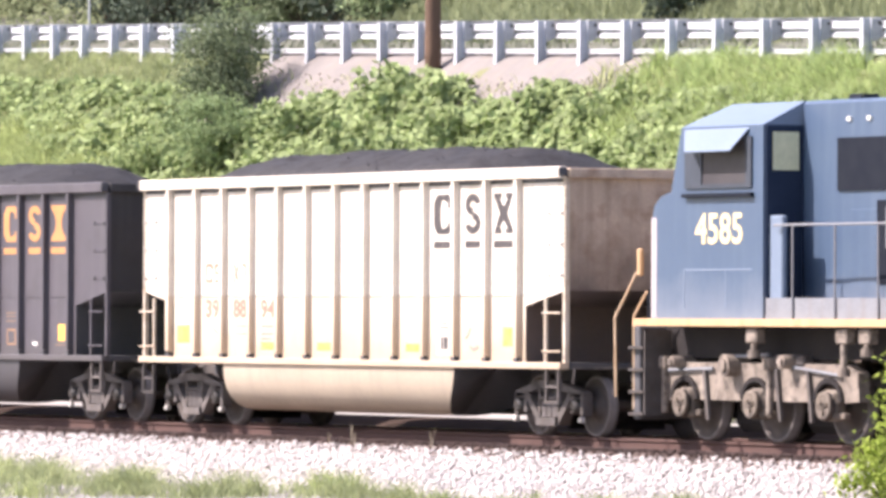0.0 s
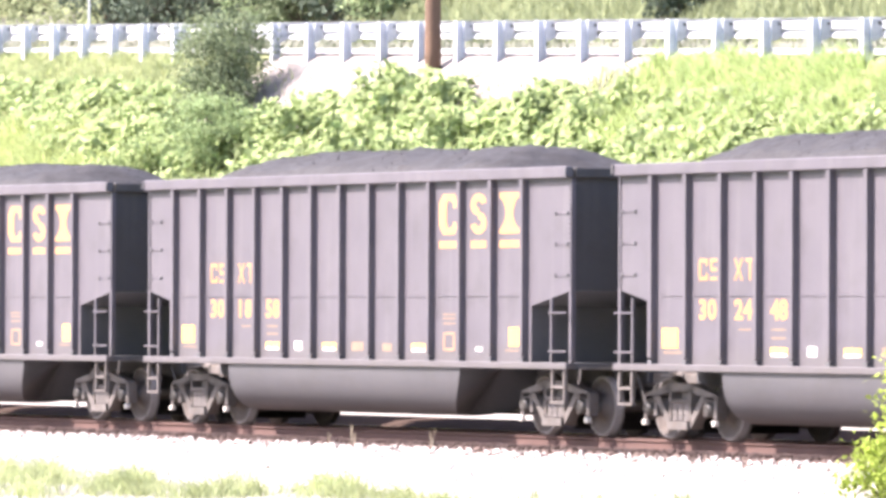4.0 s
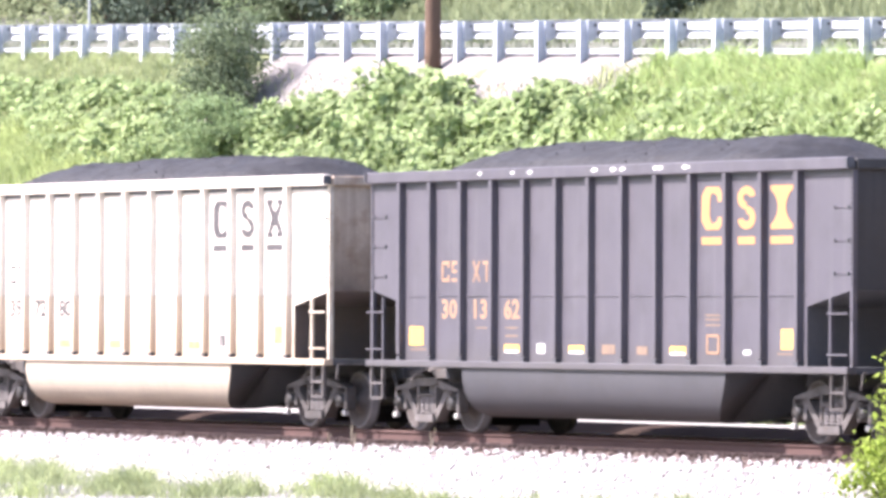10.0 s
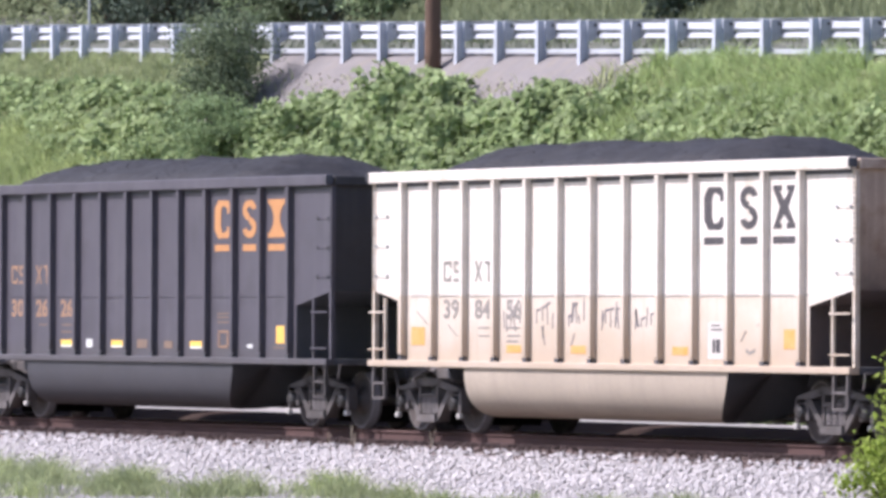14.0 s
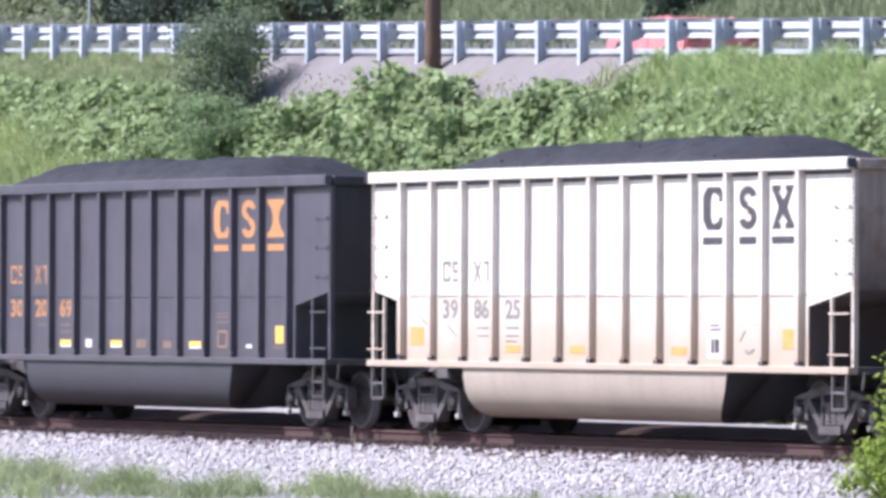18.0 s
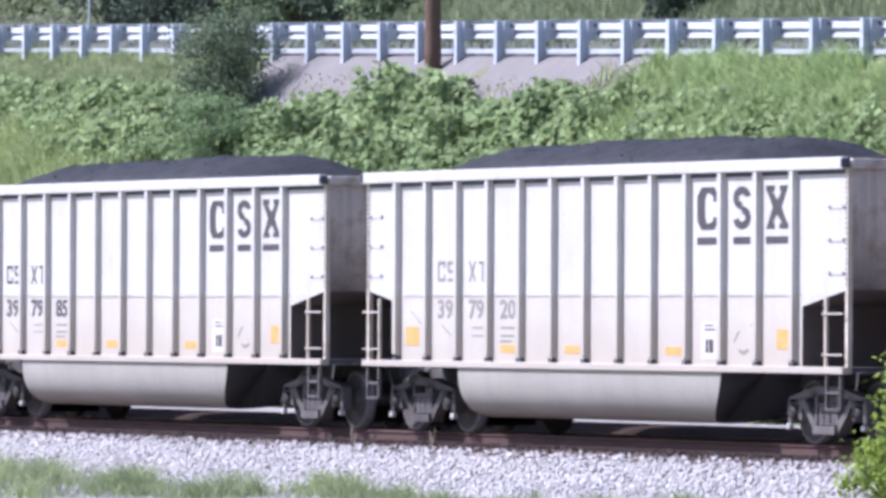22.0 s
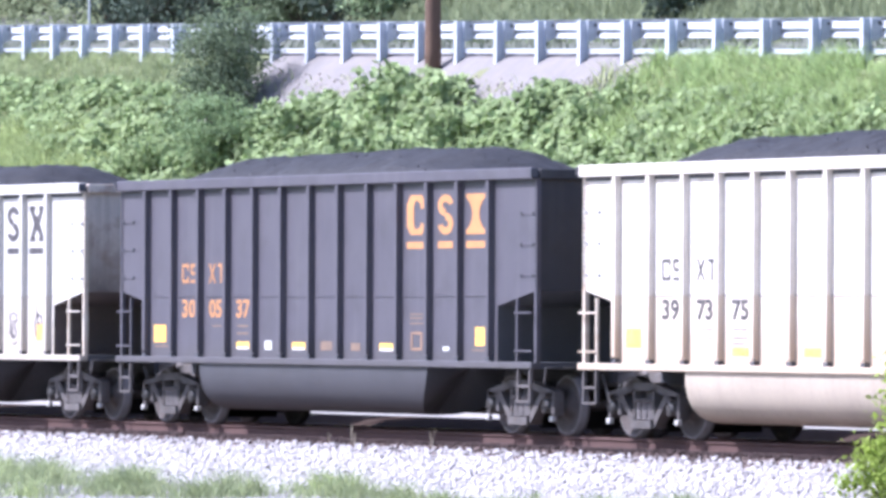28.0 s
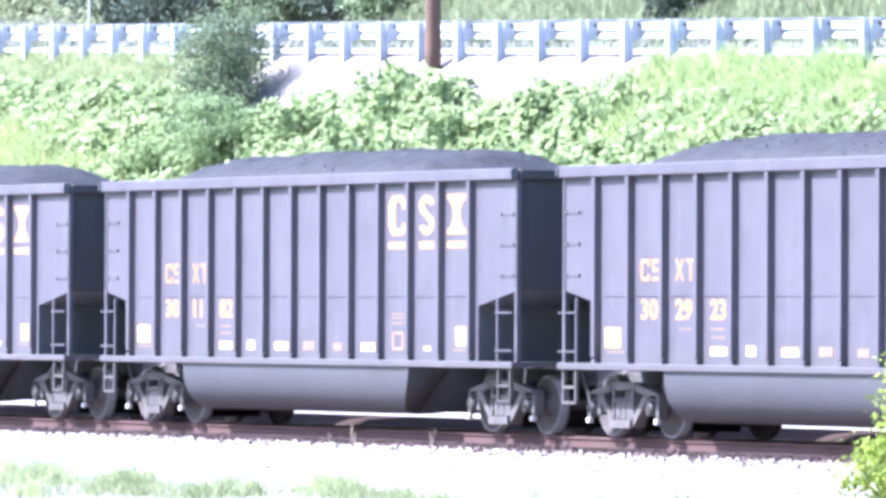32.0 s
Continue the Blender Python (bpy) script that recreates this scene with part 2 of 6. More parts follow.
M["mid_leaf"] = leaf_material("mid_green_leaves", (0.285, 0.375, 0.185), (0.21, 0.285, 0.135), 0.4, 0.45)
M["pale_shrub_leaf"] = leaf_material("pale_green_shrub_leaves", (0.28, 0.36, 0.20), (0.21, 0.28, 0.15), 0.4, 0.4)
M["young_leaf"] = leaf_material("fresh_shrub_leaves", (0.34, 0.42, 0.085), (0.26, 0.35, 0.07), 0.35, 0.42)
M["wood_leaf"] = leaf_material("woodland_leaves", (0.29, 0.33, 0.19), (0.25, 0.29, 0.165), 0.2, 0.5)
M["red_paint"] = material("red_car_paint", (0.68, 0.25, 0.26), 0.25, vary=(0.62, 0.21, 0.22), scale=2, fine=20, bump=0.0)
M["loco_truck"] = material("dusty_cast_steel", (0.20, 0.165, 0.13), 0.8, vary=(0.12, 0.098, 0.08), scale=3, fine=30, bump=0.3, dirt=(0.045, 0.036, 0.03), dirt_amount=0.8, random_tint=0.25)
M["loco_frame"] = material("dusty_tan_cast_frame", (0.33, 0.28, 0.235), 0.85, vary=(0.17, 0.14, 0.115), scale=3.0, fine=30, bump=0.25, dirt=(0.05, 0.042, 0.036), dirt_amount=0.85, random_tint=0.15)
M["pit_black"] = material("oily_black_and_pedestal_shade", (0.024, 0.022, 0.024), 0.85, vary=(0.034, 0.030, 0.029), scale=2, fine=25, spec=0.15)
M["cab_frame"] = material("blue_grey_window_frame", (0.055, 0.066, 0.085), 0.6, vary=(0.04, 0.05, 0.066), scale=5, fine=30, spec=0.3)
M["skirt"] = material("pale_grey_walkway_plate", (0.22, 0.235, 0.26), 0.6, vary=(0.17, 0.18, 0.20), scale=2, fine=25, streaks=RUST, streak_amount=0.2)
M["pale_pane"] = material("pale_window_pane", (0.62, 0.62, 0.42), 0.4, vary=(0.5, 0.52, 0.34), scale=4, fine=20, bump=0.0)
M["bright_orange"] = material("orange_lettering", (0.46, 0.22, 0.085), 0.65, vary=(0.38, 0.18, 0.07), scale=5, fine=25, bump=0.03)
M["dull_orange"] = material("worn_orange_lettering", (0.36, 0.21, 0.12), 0.65, vary=(0.26, 0.16, 0.10), scale=5, fine=25, bump=0.03)
M["seam"] = material("dirt_along_a_weld", (0.36, 0.32, 0.28), 0.7, vary=(0.46, 0.42, 0.37), scale=3, fine=25, bump=0.1)
M["rust_black"] = material("rusty_steel_with_recess_shade", (0.094, 0.082, 0.082), 0.8, vary=(0.118, 0.090, 0.080), scale=1.5, fine=25, bump=0.15, spec=0.2)
M["tuft_leaf"] = leaf_material("pale_trackside_grass", (0.30, 0.36, 0.175), (0.37, 0.41, 0.225), 0.3, 0.4)
for _n, _c in (("cream", (0.435, 0.365, 0.285)), ("grey", (0.375, 0.345, 0.30)), ("white", (0.52, 0.54, 0.57))):
    M[_n + "_tub"] = material(_n + "_floor_paint_with_road_grime", _c, 0.6, vary=tuple(c * 0.85 for c in _c), scale=0.7, fine=25, bump=0.1,
                              streaks=tuple(c * 0.6 for c in _c), streak_amount=0.4, dirt=tuple(c * 0.7 for c in _c), dirt_amount=0.35)
M["black_tub"] = material("sooted_black_floor_paint", (0.044, 0.043, 0.050), 0.6, vary=(0.056, 0.054, 0.060), scale=0.8, fine=30, bump=0.1, dirt=(0.035, 0.032, 0.033), dirt_amount=0.4)
M["red_roof"] = material("glossy_red_roof", (0.42, 0.16, 0.14), 0.2, vary=(0.38, 0.14, 0.12), scale=2, fine=20, bump=0.0)
M["silver_paint"] = material("silver_trim_and_glare", (0.70, 0.70, 0.70), 0.35, vary=(0.6, 0.6, 0.6), scale=2, fine=20, bump=0.0)
M["tyre"] = material("black_rubber", (0.02, 0.02, 0.02), 0.9, vary=(0.03, 0.03, 0.03), scale=6, fine=40)
M["car_glass"] = material("tinted_car_glass", (0.02, 0.022, 0.025), 0.08, vary=(0.025, 0.028, 0.03), scale=2, fine=10, bump=0.0)
M["dry_stem"] = material("dry_pale_stem", (0.42, 0.36, 0.26), 0.9, vary=(0.3, 0.26, 0.18), scale=8, fine=40)


# ---- building helpers ----
def part(name, bm, mat, parent=None, label=""):
    """One mesh object from a bmesh (or a mesh), under a thing or a part."""
    if isinstance(bm, bmesh.types.BMesh):
        me = bpy.data.meshes.new(name)
        bm.normal_update()
        bm.to_mesh(me)
        bm.free()
    else:
        me = bm
    if mat is not None and not me.materials:
        me.materials.append(M[mat])
    ob = new(name, me)
    if parent:
        ob.parent = parent
    if label:
        ob["label"] = label
    return ob


def box(bm, x0, x1, y0, y1, z0, z1, bevel=0.0):
    got = bmesh.ops.create_cube(bm, size=1, matrix=Matrix.Translation(((x0 + x1) / 2, (y0 + y1) / 2, (z0 + z1) / 2)) @ Matrix.Diagonal((x1 - x0, y1 - y0, z1 - z0, 1)))
    if bevel:
        edges = list({e for v in got["verts"] for e in v.link_edges})
        bmesh.ops.bevel(bm, geom=edges, offset=bevel, segments=1, affect="EDGES")
    return bm


def rod(bm, a, b, r0, r1=None, n=8):
    a, b = Vector(a), Vector(b)
    m = Matrix.Translation((a + b) / 2) @ (b - a).to_track_quat("Z", "Y").to_matrix().to_4x4()
    bmesh.ops.create_cone(bm, cap_ends=True, segments=n, radius1=r0, radius2=r0 if r1 is None else r1, depth=(b - a).length, matrix=m)
    return bm


def prism(bm, outline, y0, y1):
    """The outline, in (x, z), swept from y0 to y1."""
    front = [bm.verts.new((x, y0, z)) for x, z in outline]
    back = [bm.verts.new((x, y1, z)) for x, z in outline]
    n = len(outline)
    bm.faces.new(front)
    bm.faces.new(back[::-1])
    for i in range(n):
        bm.faces.new((front[i], back[i], back[(i + 1) % n], front[(i + 1) % n]))
    bmesh.ops.recalc_face_normals(bm, faces=bm.faces)
    return bm


def sheet(bm, loops, y, depth=0.006):
    """Thin plates on a side wall that faces -y: each loop is an outline in (x, z)."""
    for loop in loops:
        prism(bm, loop, y - depth, y)
    return bm


def rect(x0, x1, z0, z1):
    return [(x0, z0), (x1, z0), (x1, z1), (x0, z1)]


def lathe(bm, profile, n=24, axis="y"):
    """The profile, of (place along the axis, radius, material slot), turned about an axis into one closed piece."""
    rings = []
    for u, r, _ in profile:
        ring = []
        for i in range(n):
            a = 2 * math.pi * i / n
            c, d = r * math.cos(a), r * math.sin(a)
            ring.append(bm.verts.new((c, u, d) if axis == "y" else (c, d, u)))
        rings.append(ring)
    for (a, b, p) in zip(rings, rings[1:], profile):
        for i in range(n):
            f = bm.faces.new((a[i], a[(i + 1) % n], b[(i + 1) % n], b[i]))
            f.material_index = p[2]
            f.smooth = n > 12
    bm.faces.new(rings[0]).material_index = profile[0][2]
    bm.faces.new(rings[-1][::-1]).material_index = profile[-1][2]
    bmesh.ops.recalc_face_normals(bm, faces=bm.faces)
    return bm


def fresh():
    return bmesh.new()


def mesh_arrays(name, verts, quads, mat):
    """A mesh from arrays of places and of four-cornered faces."""
    me = bpy.data.meshes.new(name)
    me.vertices.add(len(verts))
    me.vertices.foreach_set("co", np.asarray(verts, dtype=np.float32).ravel())
    q = np.asarray(quads, dtype=np.int32)
    k = q.shape[1]
    me.loops.add(q.size)
    me.loops.foreach_set("vertex_index", q.ravel())
    me.polygons.add(len(q))
    me.polygons.foreach_set("loop_start", np.arange(0, q.size, k, dtype=np.int32))
    me.polygons.foreach_set("loop_total", np.full(len(q), k, dtype=np.int32))
    me.update(calc_edges=True)
    me.materials.append(M[mat])
    return me


def leaf_mesh(name, centres, sizes, mat, rng, up=0.35, out=None, narrow=0.6):
    """Folded leaves, one at each centre; out: the way that they tend to face."""
    n = len(centres)
    face = rng.normal(size=(n, 3))
    face[:, 2] += up
    if out is not None:
        face += out
    face /= np.linalg.norm(face, axis=1)[:, None]
    a = rng.normal(size=(n, 3))
    a -= (a * face).sum(1)[:, None] * face
    a /= np.linalg.norm(a, axis=1)[:, None]
    b = np.cross(face, a)
    s = sizes[:, None]
    v = np.stack([centres - a * s * 0.5, centres + b * s * 0.5 * narrow - face * s * 0.12, centres + a * s * 0.5, centres - b * s * 0.5 * narrow - face * s * 0.12], 1)
    i = np.arange(n)[:, None] * 4
    quads = np.concatenate([i + [[0, 1, 2]], i + [[0, 2, 3]]], 0)
    return mesh_arrays(name, v.reshape(-1, 3), quads, mat)


def blade_mesh(name, roots, heights, mat, rng, lean=0.35, width=0.012):
    """Blades of grass: two joined pieces that bend over."""
    n = len(roots)
    ang = rng.uniform(0, 2 * np.pi, n)
    side = np.stack([np.cos(ang), np.sin(ang), np.zeros(n)], 1)
    tip = rng.normal(size=(n, 3)) * lean
    tip[:, 2] = 1
    hh = heights[:, None]
    w = (width * (0.6 + 0.8 * rng.random(n)))[:, None] * side
    mid = roots + hh * 0.55 * (tip * [0.35, 0.35, 1])
    top = roots + hh * tip
    v = np.stack([roots - w, roots + w, mid + w * 0.8, mid - w * 0.8, top + w * 0.15, top - w * 0.15], 1)
    i = np.arange(n)[:, None] * 6
    quads = np.concatenate([i + [[0, 1, 2, 3]], i + [[3, 2, 4, 5]]], 0)
    return mesh_arrays(name, v.reshape(-1, 3), quads, mat)


def text_mesh(words, height):
    """Lettering as a thin mesh, upright, that faces -y, with its lower left corner at the origin, and its width."""
    cu = bpy.data.curves.new("lettering", "FONT")
    cu.body, cu.size, cu.extrude, cu.resolution_u = words, height * 1.38, 0.003, 3
    cu.offset = 0.011
    ob = bpy.data.objects.new("lettering", cu)
    scene.collection.objects.link(ob)
    bpy.context.view_layer.update()
    me = bpy.data.meshes.new_from_object(ob.evaluated_get(bpy.context.evaluated_depsgraph_get()))
    bpy.data.objects.remove(ob)
    bpy.data.curves.remove(cu)
    bm = bmesh.new()
    bm.from_mesh(me)
    bmesh.ops.remove_doubles(bm, verts=bm.verts, dist=0.0005)
    bm.to_mesh(me)
    bm.free()
    me.transform(Matrix.Rotation(radians(90), 4, "X"))
    xs = [v.co.x for v in me.vertices]
    me.transform(Matrix.Translation((-min(xs), 0, 0)))
    return me, max(xs) - min(xs)


# ---- ground ----
def clip(v, a, b):
    return np.minimum(np.maximum(v, a), b)


def road_y(x):
    """The line of the guardrail posts along the road above the track."""
    return 10.61 - 0.1183 * clip(x, -220, 45)


def road_z(x):
    return 5.948 - 0.0330 * clip(x, -220, 45)


def smooth(t):
    t = clip(t, 0, 1)
    return t * t * (3 - 2 * t)


def ground_z(x, y):
    """The height of the ground: a gravel flat, the track bed, the bank up to the road, and the hillside behind it."""
    x, y = np.asarray(x, float), np.asarray(y, float)
    bed = -0.82 + 0.45 * clip((y + 4.1) / 1.9, 0, 1) + 0.185 * clip((y + 2.0) / 0.35, 0, 1) + 0.012 * smooth((y + 2.1) / 0.4) * smooth((-1.2 - y) / 0.3)
    foot, edge = 4.5, road_y(x) - 0.10
    bank = clip((y - foot) / (edge - foot), 0, 1)
    wave = 0.10 * np.sin(x * 0.9 + 0.6 * np.sin(y * 1.3)) + 0.08 * np.sin(x * 2.3 + y * 1.7)
    z = np.where(y < 1.9, bed, -0.185 + 0.17 * clip((y - 1.9) / 2.7, 0, 1) + 0.055 * clip((y - 4.6) / 2.6, 0, 1) + 0.155 * smooth((y - 2.3) / 0.8) * smooth((4.6 - y) / 0.8))
    z = z + (road_z(x) - 0.07) * bank * smooth((y - 7.3) / 1.9) + wave * np.sin(np.pi * bank) ** 0.7 * (y > 8.5) * (bank < 1)
    z = z + 0.36 * smooth((y - road_y(x) + 0.25) / 0.75)
    beyond = y - road_y(x) - 9.5
    z = z + np.where(beyond > 0, np.where(beyond < 14, 0.42 * beyond, 5.88 + 0.06 * (beyond - 14)), 0)
    near = clip((-y - 9) / 60, 0, 1)
    z = z - 0.5 * near + 0.05 * np.sin(x * 0.7) * np.sin(y * 0.9) * (y < -4.2)
    return z


def earth_limit(x):
    """How far up the bank the creepers reach; bare earth lies above it."""
    return np.interp(x, [-60, -33.5, -32, -28.5, -26.5, -24.5, -22.5, -20.5, -15, -10.5, -9.0, 60], [2, 2, 0.83, 0.865, 0.895, 0.96, 1.0, 0.99, 0.955, 0.97, 2, 2])


def build_ground():
    xs = np.concatenate([[-3000, -1500, -700, -400, -250, -160, -110, -80], np.arange(-64, 46, 0.5), [60, 80, 110, 160, 250, 400, 700, 1500, 3000]])
    ys = np.concatenate([[-3000, -1200, -500, -250, -130, -80, -50, -30, -20, -15], np.arange(-12, 19, 0.25), np.arange(19, 40, 0.75), [45, 60, 80, 120, 250, 600, 1500, 3000]])
    gx, gy = np.meshgrid(xs, ys, indexing="ij")
    gz = ground_z(gx, gy)
    nx, ny = len(xs), len(ys)
    i = (np.arange(nx - 1)[:, None] * ny + np.arange(ny - 1)[None, :]).ravel()
    quads = np.stack([i, i + ny, i + ny + 1, i + 1], 1)
    me = mesh_arrays("ground", np.stack([gx, gy, gz], -1).reshape(-1, 3), quads, "soil")
    me.materials.append(M["gravel"])
    me.materials.append(M["earth"])
    me.materials.append(M["dirty_gravel"])
    me.materials.append(M["verge"])
    me.materials.append(M["shadow_gravel"])
    cx = ((gx[:-1, :-1] + gx[1:, 1:]) / 2).ravel()
    cy = ((gy[:-1, :-1] + gy[1:, 1:]) / 2).ravel()
    rng = np.random.default_rng(3)
    jig = rng.normal(size=len(cx)) * 0.12
    up = (cy - 4.5) / (road_y(cx) - 0.55 - 4.5)
    kind = np.zeros(len(cx), int)
    kind[(cy > -12 + jig * 6) & (cy < 7.9 + jig)] = 1
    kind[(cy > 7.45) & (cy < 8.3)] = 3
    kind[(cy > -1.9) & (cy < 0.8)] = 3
    # ground behind the far rail, darkened for the shadow that the train casts
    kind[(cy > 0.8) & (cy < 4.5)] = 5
    kind[(up > earth_limit(cx) - 0.03 + jig * 0.3) & (cy < road_y(cx) + 0.9) & (cy > 8)] = 2
    kind[(cy > road_y(cx) + 7.9) & (cy < road_y(cx) + 11.4 + jig * 3)] = 4
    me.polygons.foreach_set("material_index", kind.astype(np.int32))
    me.polygons.foreach_set("use_smooth", np.ones(len(kind), bool))
    tagged(new("ground", me), "gravel trackside and grassy bank rising to a road", "ground", kind="structure")


build_ground()


def build_road():
    xs = np.concatenate([[-600, -400, -220], np.arange(-150, 110, 10.0), [120, 150, 300, 600]])
    bm = fresh()
    rows = [[bm.verts.new((x, float(road_y(x)) + o, float(road_z(x)) + z)) for o, z in ((0.75, 0.06), (0.8, 0.17), (4.4, 0.10), (8.0, -0.02), (8.05, -0.14))] for x in xs]
    for a, b in zip(rows, rows[1:]):
        for j in range(4):
            bm.faces.new((a[j], b[j], b[j + 1], a[j + 1]))
    tagged(part("road", bm, "asphalt"), "grey asphalt road on top of the bank", "road", kind="structure")


build_road()

# ---- track ----
RAIL = [(-0.068, -0.186), (0.068, -0.186), (0.068, -0.172), (0.012, -0.155), (0.010, -0.055), (0.036, -0.040), (0.036, -0.004), (0.028, 0.0), (-0.028, 0.0),
        (-0.036, -0.004), (-0.036, -0.040), (-0.010, -0.055), (-0.012, -0.155), (-0.068, -0.172)]


def build_track():
    for y in (-0.753, 0.753):
        bm = fresh()
        a = [bm.verts.new((-520, y + u, v)) for u, v in RAIL]
        b = [bm.verts.new((560, y + u, v)) for u, v in RAIL]
        n = len(RAIL)
        for i in range(n):
            f = bm.faces.new((a[i], b[i], b[(i + 1) % n], a[(i + 1) % n]))
            f.material_index = 1 if i == 7 else 0
        bmesh.ops.recalc_face_normals(bm, faces=bm.faces)
        rail = part("rail", bm, "rail")
        rail.data.materials.append(M["railhead"])
        tagged(rail, "rusty steel rail with a polished head", "rail", "rails of the track", "structure")


build_track()


# ---- the coal train ----
HALF, PITCH, TRUCK_AT, RIBS = 7.3665, 16.18, 6.17, 13
RIB_AT = [-6.285 + 1.0175 * i for i in range(RIBS)]
WALL = 1.50


def travelled(t):
    """Metres that the train has gone at t seconds, nought at 23 s."""
    late = np.interp(t, DRIFT_T, DRIFT)
    return 12.0848 * (t - 23) - 0.003 * ((t - 16) ** 2 - 49) + float(late)


DRIFT_T = [0, 1, 2, 3, 6, 7, 8, 9, 10, 11, 12, 13, 14, 17, 18, 19, 20, 21, 22, 23, 24, 25, 28, 29, 30, 31, 32]
DRIFT = [-0.66, -0.56, -0.57, -0.63, -0.56, -0.48, -0.51, -0.45, -0.55, -0.54, -0.52, -0.41, -0.38, -0.41, -0.21, -0.26, -0.27, -0.12, -0.08, -0.05, -0.02, -0.43, -0.49, -0.46, -0.39, -0.48, -0.58]


def panel(j, a=0.21, b=0.07):
    """Left and right of the flat plate right of rib j."""
    return RIB_AT[j] + a, RIB_AT[j + 1] - b


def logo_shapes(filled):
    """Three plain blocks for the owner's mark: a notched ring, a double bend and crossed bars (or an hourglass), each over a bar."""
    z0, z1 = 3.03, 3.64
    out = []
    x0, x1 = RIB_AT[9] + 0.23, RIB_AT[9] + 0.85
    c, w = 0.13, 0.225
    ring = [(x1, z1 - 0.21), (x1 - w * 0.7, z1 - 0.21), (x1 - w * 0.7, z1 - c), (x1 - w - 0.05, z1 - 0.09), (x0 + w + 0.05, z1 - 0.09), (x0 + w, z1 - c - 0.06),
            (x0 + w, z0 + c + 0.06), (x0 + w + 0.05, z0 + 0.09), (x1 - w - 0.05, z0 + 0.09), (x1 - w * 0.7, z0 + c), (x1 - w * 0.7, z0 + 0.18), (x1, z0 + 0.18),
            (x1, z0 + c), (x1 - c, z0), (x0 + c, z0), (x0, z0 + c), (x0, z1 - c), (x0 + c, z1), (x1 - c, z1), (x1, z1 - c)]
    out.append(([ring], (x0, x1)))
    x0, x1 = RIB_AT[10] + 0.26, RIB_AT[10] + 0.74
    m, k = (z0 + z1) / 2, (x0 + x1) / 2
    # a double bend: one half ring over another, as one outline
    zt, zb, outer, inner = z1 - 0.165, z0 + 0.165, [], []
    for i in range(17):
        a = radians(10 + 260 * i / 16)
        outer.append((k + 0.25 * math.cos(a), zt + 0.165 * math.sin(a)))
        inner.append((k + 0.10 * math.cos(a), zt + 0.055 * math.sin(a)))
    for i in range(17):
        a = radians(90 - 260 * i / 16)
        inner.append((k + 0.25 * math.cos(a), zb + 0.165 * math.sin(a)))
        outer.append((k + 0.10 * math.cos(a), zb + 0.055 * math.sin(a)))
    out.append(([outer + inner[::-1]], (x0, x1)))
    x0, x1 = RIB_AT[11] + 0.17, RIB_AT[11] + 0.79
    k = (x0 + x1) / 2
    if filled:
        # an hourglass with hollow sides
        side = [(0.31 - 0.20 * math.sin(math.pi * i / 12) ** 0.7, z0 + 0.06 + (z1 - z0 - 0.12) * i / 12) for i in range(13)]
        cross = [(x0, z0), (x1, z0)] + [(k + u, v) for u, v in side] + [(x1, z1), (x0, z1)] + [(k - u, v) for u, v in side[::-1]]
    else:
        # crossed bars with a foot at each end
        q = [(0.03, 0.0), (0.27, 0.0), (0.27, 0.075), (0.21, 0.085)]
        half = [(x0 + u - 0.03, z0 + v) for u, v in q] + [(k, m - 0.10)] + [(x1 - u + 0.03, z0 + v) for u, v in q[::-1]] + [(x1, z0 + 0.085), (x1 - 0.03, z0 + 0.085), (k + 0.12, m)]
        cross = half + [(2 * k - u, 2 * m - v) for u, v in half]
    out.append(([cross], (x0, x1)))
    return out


def marks(car, y, items, mat, name, label=""):
    for x0, x1, z0, z1 in items:
        part(name, sheet(fresh(), [rect(x0, x1, z0, z1)], y), mat, car, label)


def wheel_set(parent, x, name="wheelset", radius=0.457, out=1.22):
    """Two wheels on their axle, with bearing caps on its ends, as one turned piece."""
    half = [(0.0, 0.085, 0), (0.66, 0.09, 0), (0.685, 0.16, 0), (0.69, radius * 0.72, 0), (0.685, radius * 0.84, 0), (0.685, radius + 0.02, 0), (0.70, radius + 0.026, 0), (0.715, radius, 0),
            (0.82, radius - 0.004, 2), (0.83, radius * 0.90, 2), (0.79, radius * 0.84, 0), (0.76, radius * 0.60, 0), (0.80, radius * 0.42, 0), (0.86, 0.17, 0), (0.88, 0.11, 0), (out - 0.13, 0.11, 1), (out - 0.02, 0.10, 1), (out, 0.07, 1)]
    profile = [(-u, r, m) for u, r, m in half[:0:-1]] + half
    bm = lathe(fresh(), profile, 28)
    for s in (-1, 1):
        for k in range(3):
            a = k * 2.094
            rod(bm, (0.045 * math.cos(a), s * (out - 0.01), 0.045 * math.sin(a)), (0.045 * math.cos(a), s * (out + 0.02), 0.045 * math.sin(a)), 0.016, n=6)
    ws = part(name, bm, "wheel", parent)
    ws.data.materials.append(M["bearing"])
    ws.data.materials.append(M["rim"])
    ws.location = (x, 0, radius)
    return ws


def bar2d(bm, a, b, w, y0, y1):
    """A flat bar from a to b in (x, z), w wide, from y0 to y1 deep."""
    d = Vector((b[0] - a[0], b[1] - a[1])).normalized()
    n = Vector((-d.y, d.x)) * w / 2
    prism(bm, [(a[0] - n.x, a[1] - n.y), (b[0] - n.x, b[1] - n.y), (b[0] + n.x, b[1] + n.y), (a[0] + n.x, a[1] + n.y)], y0, y1)


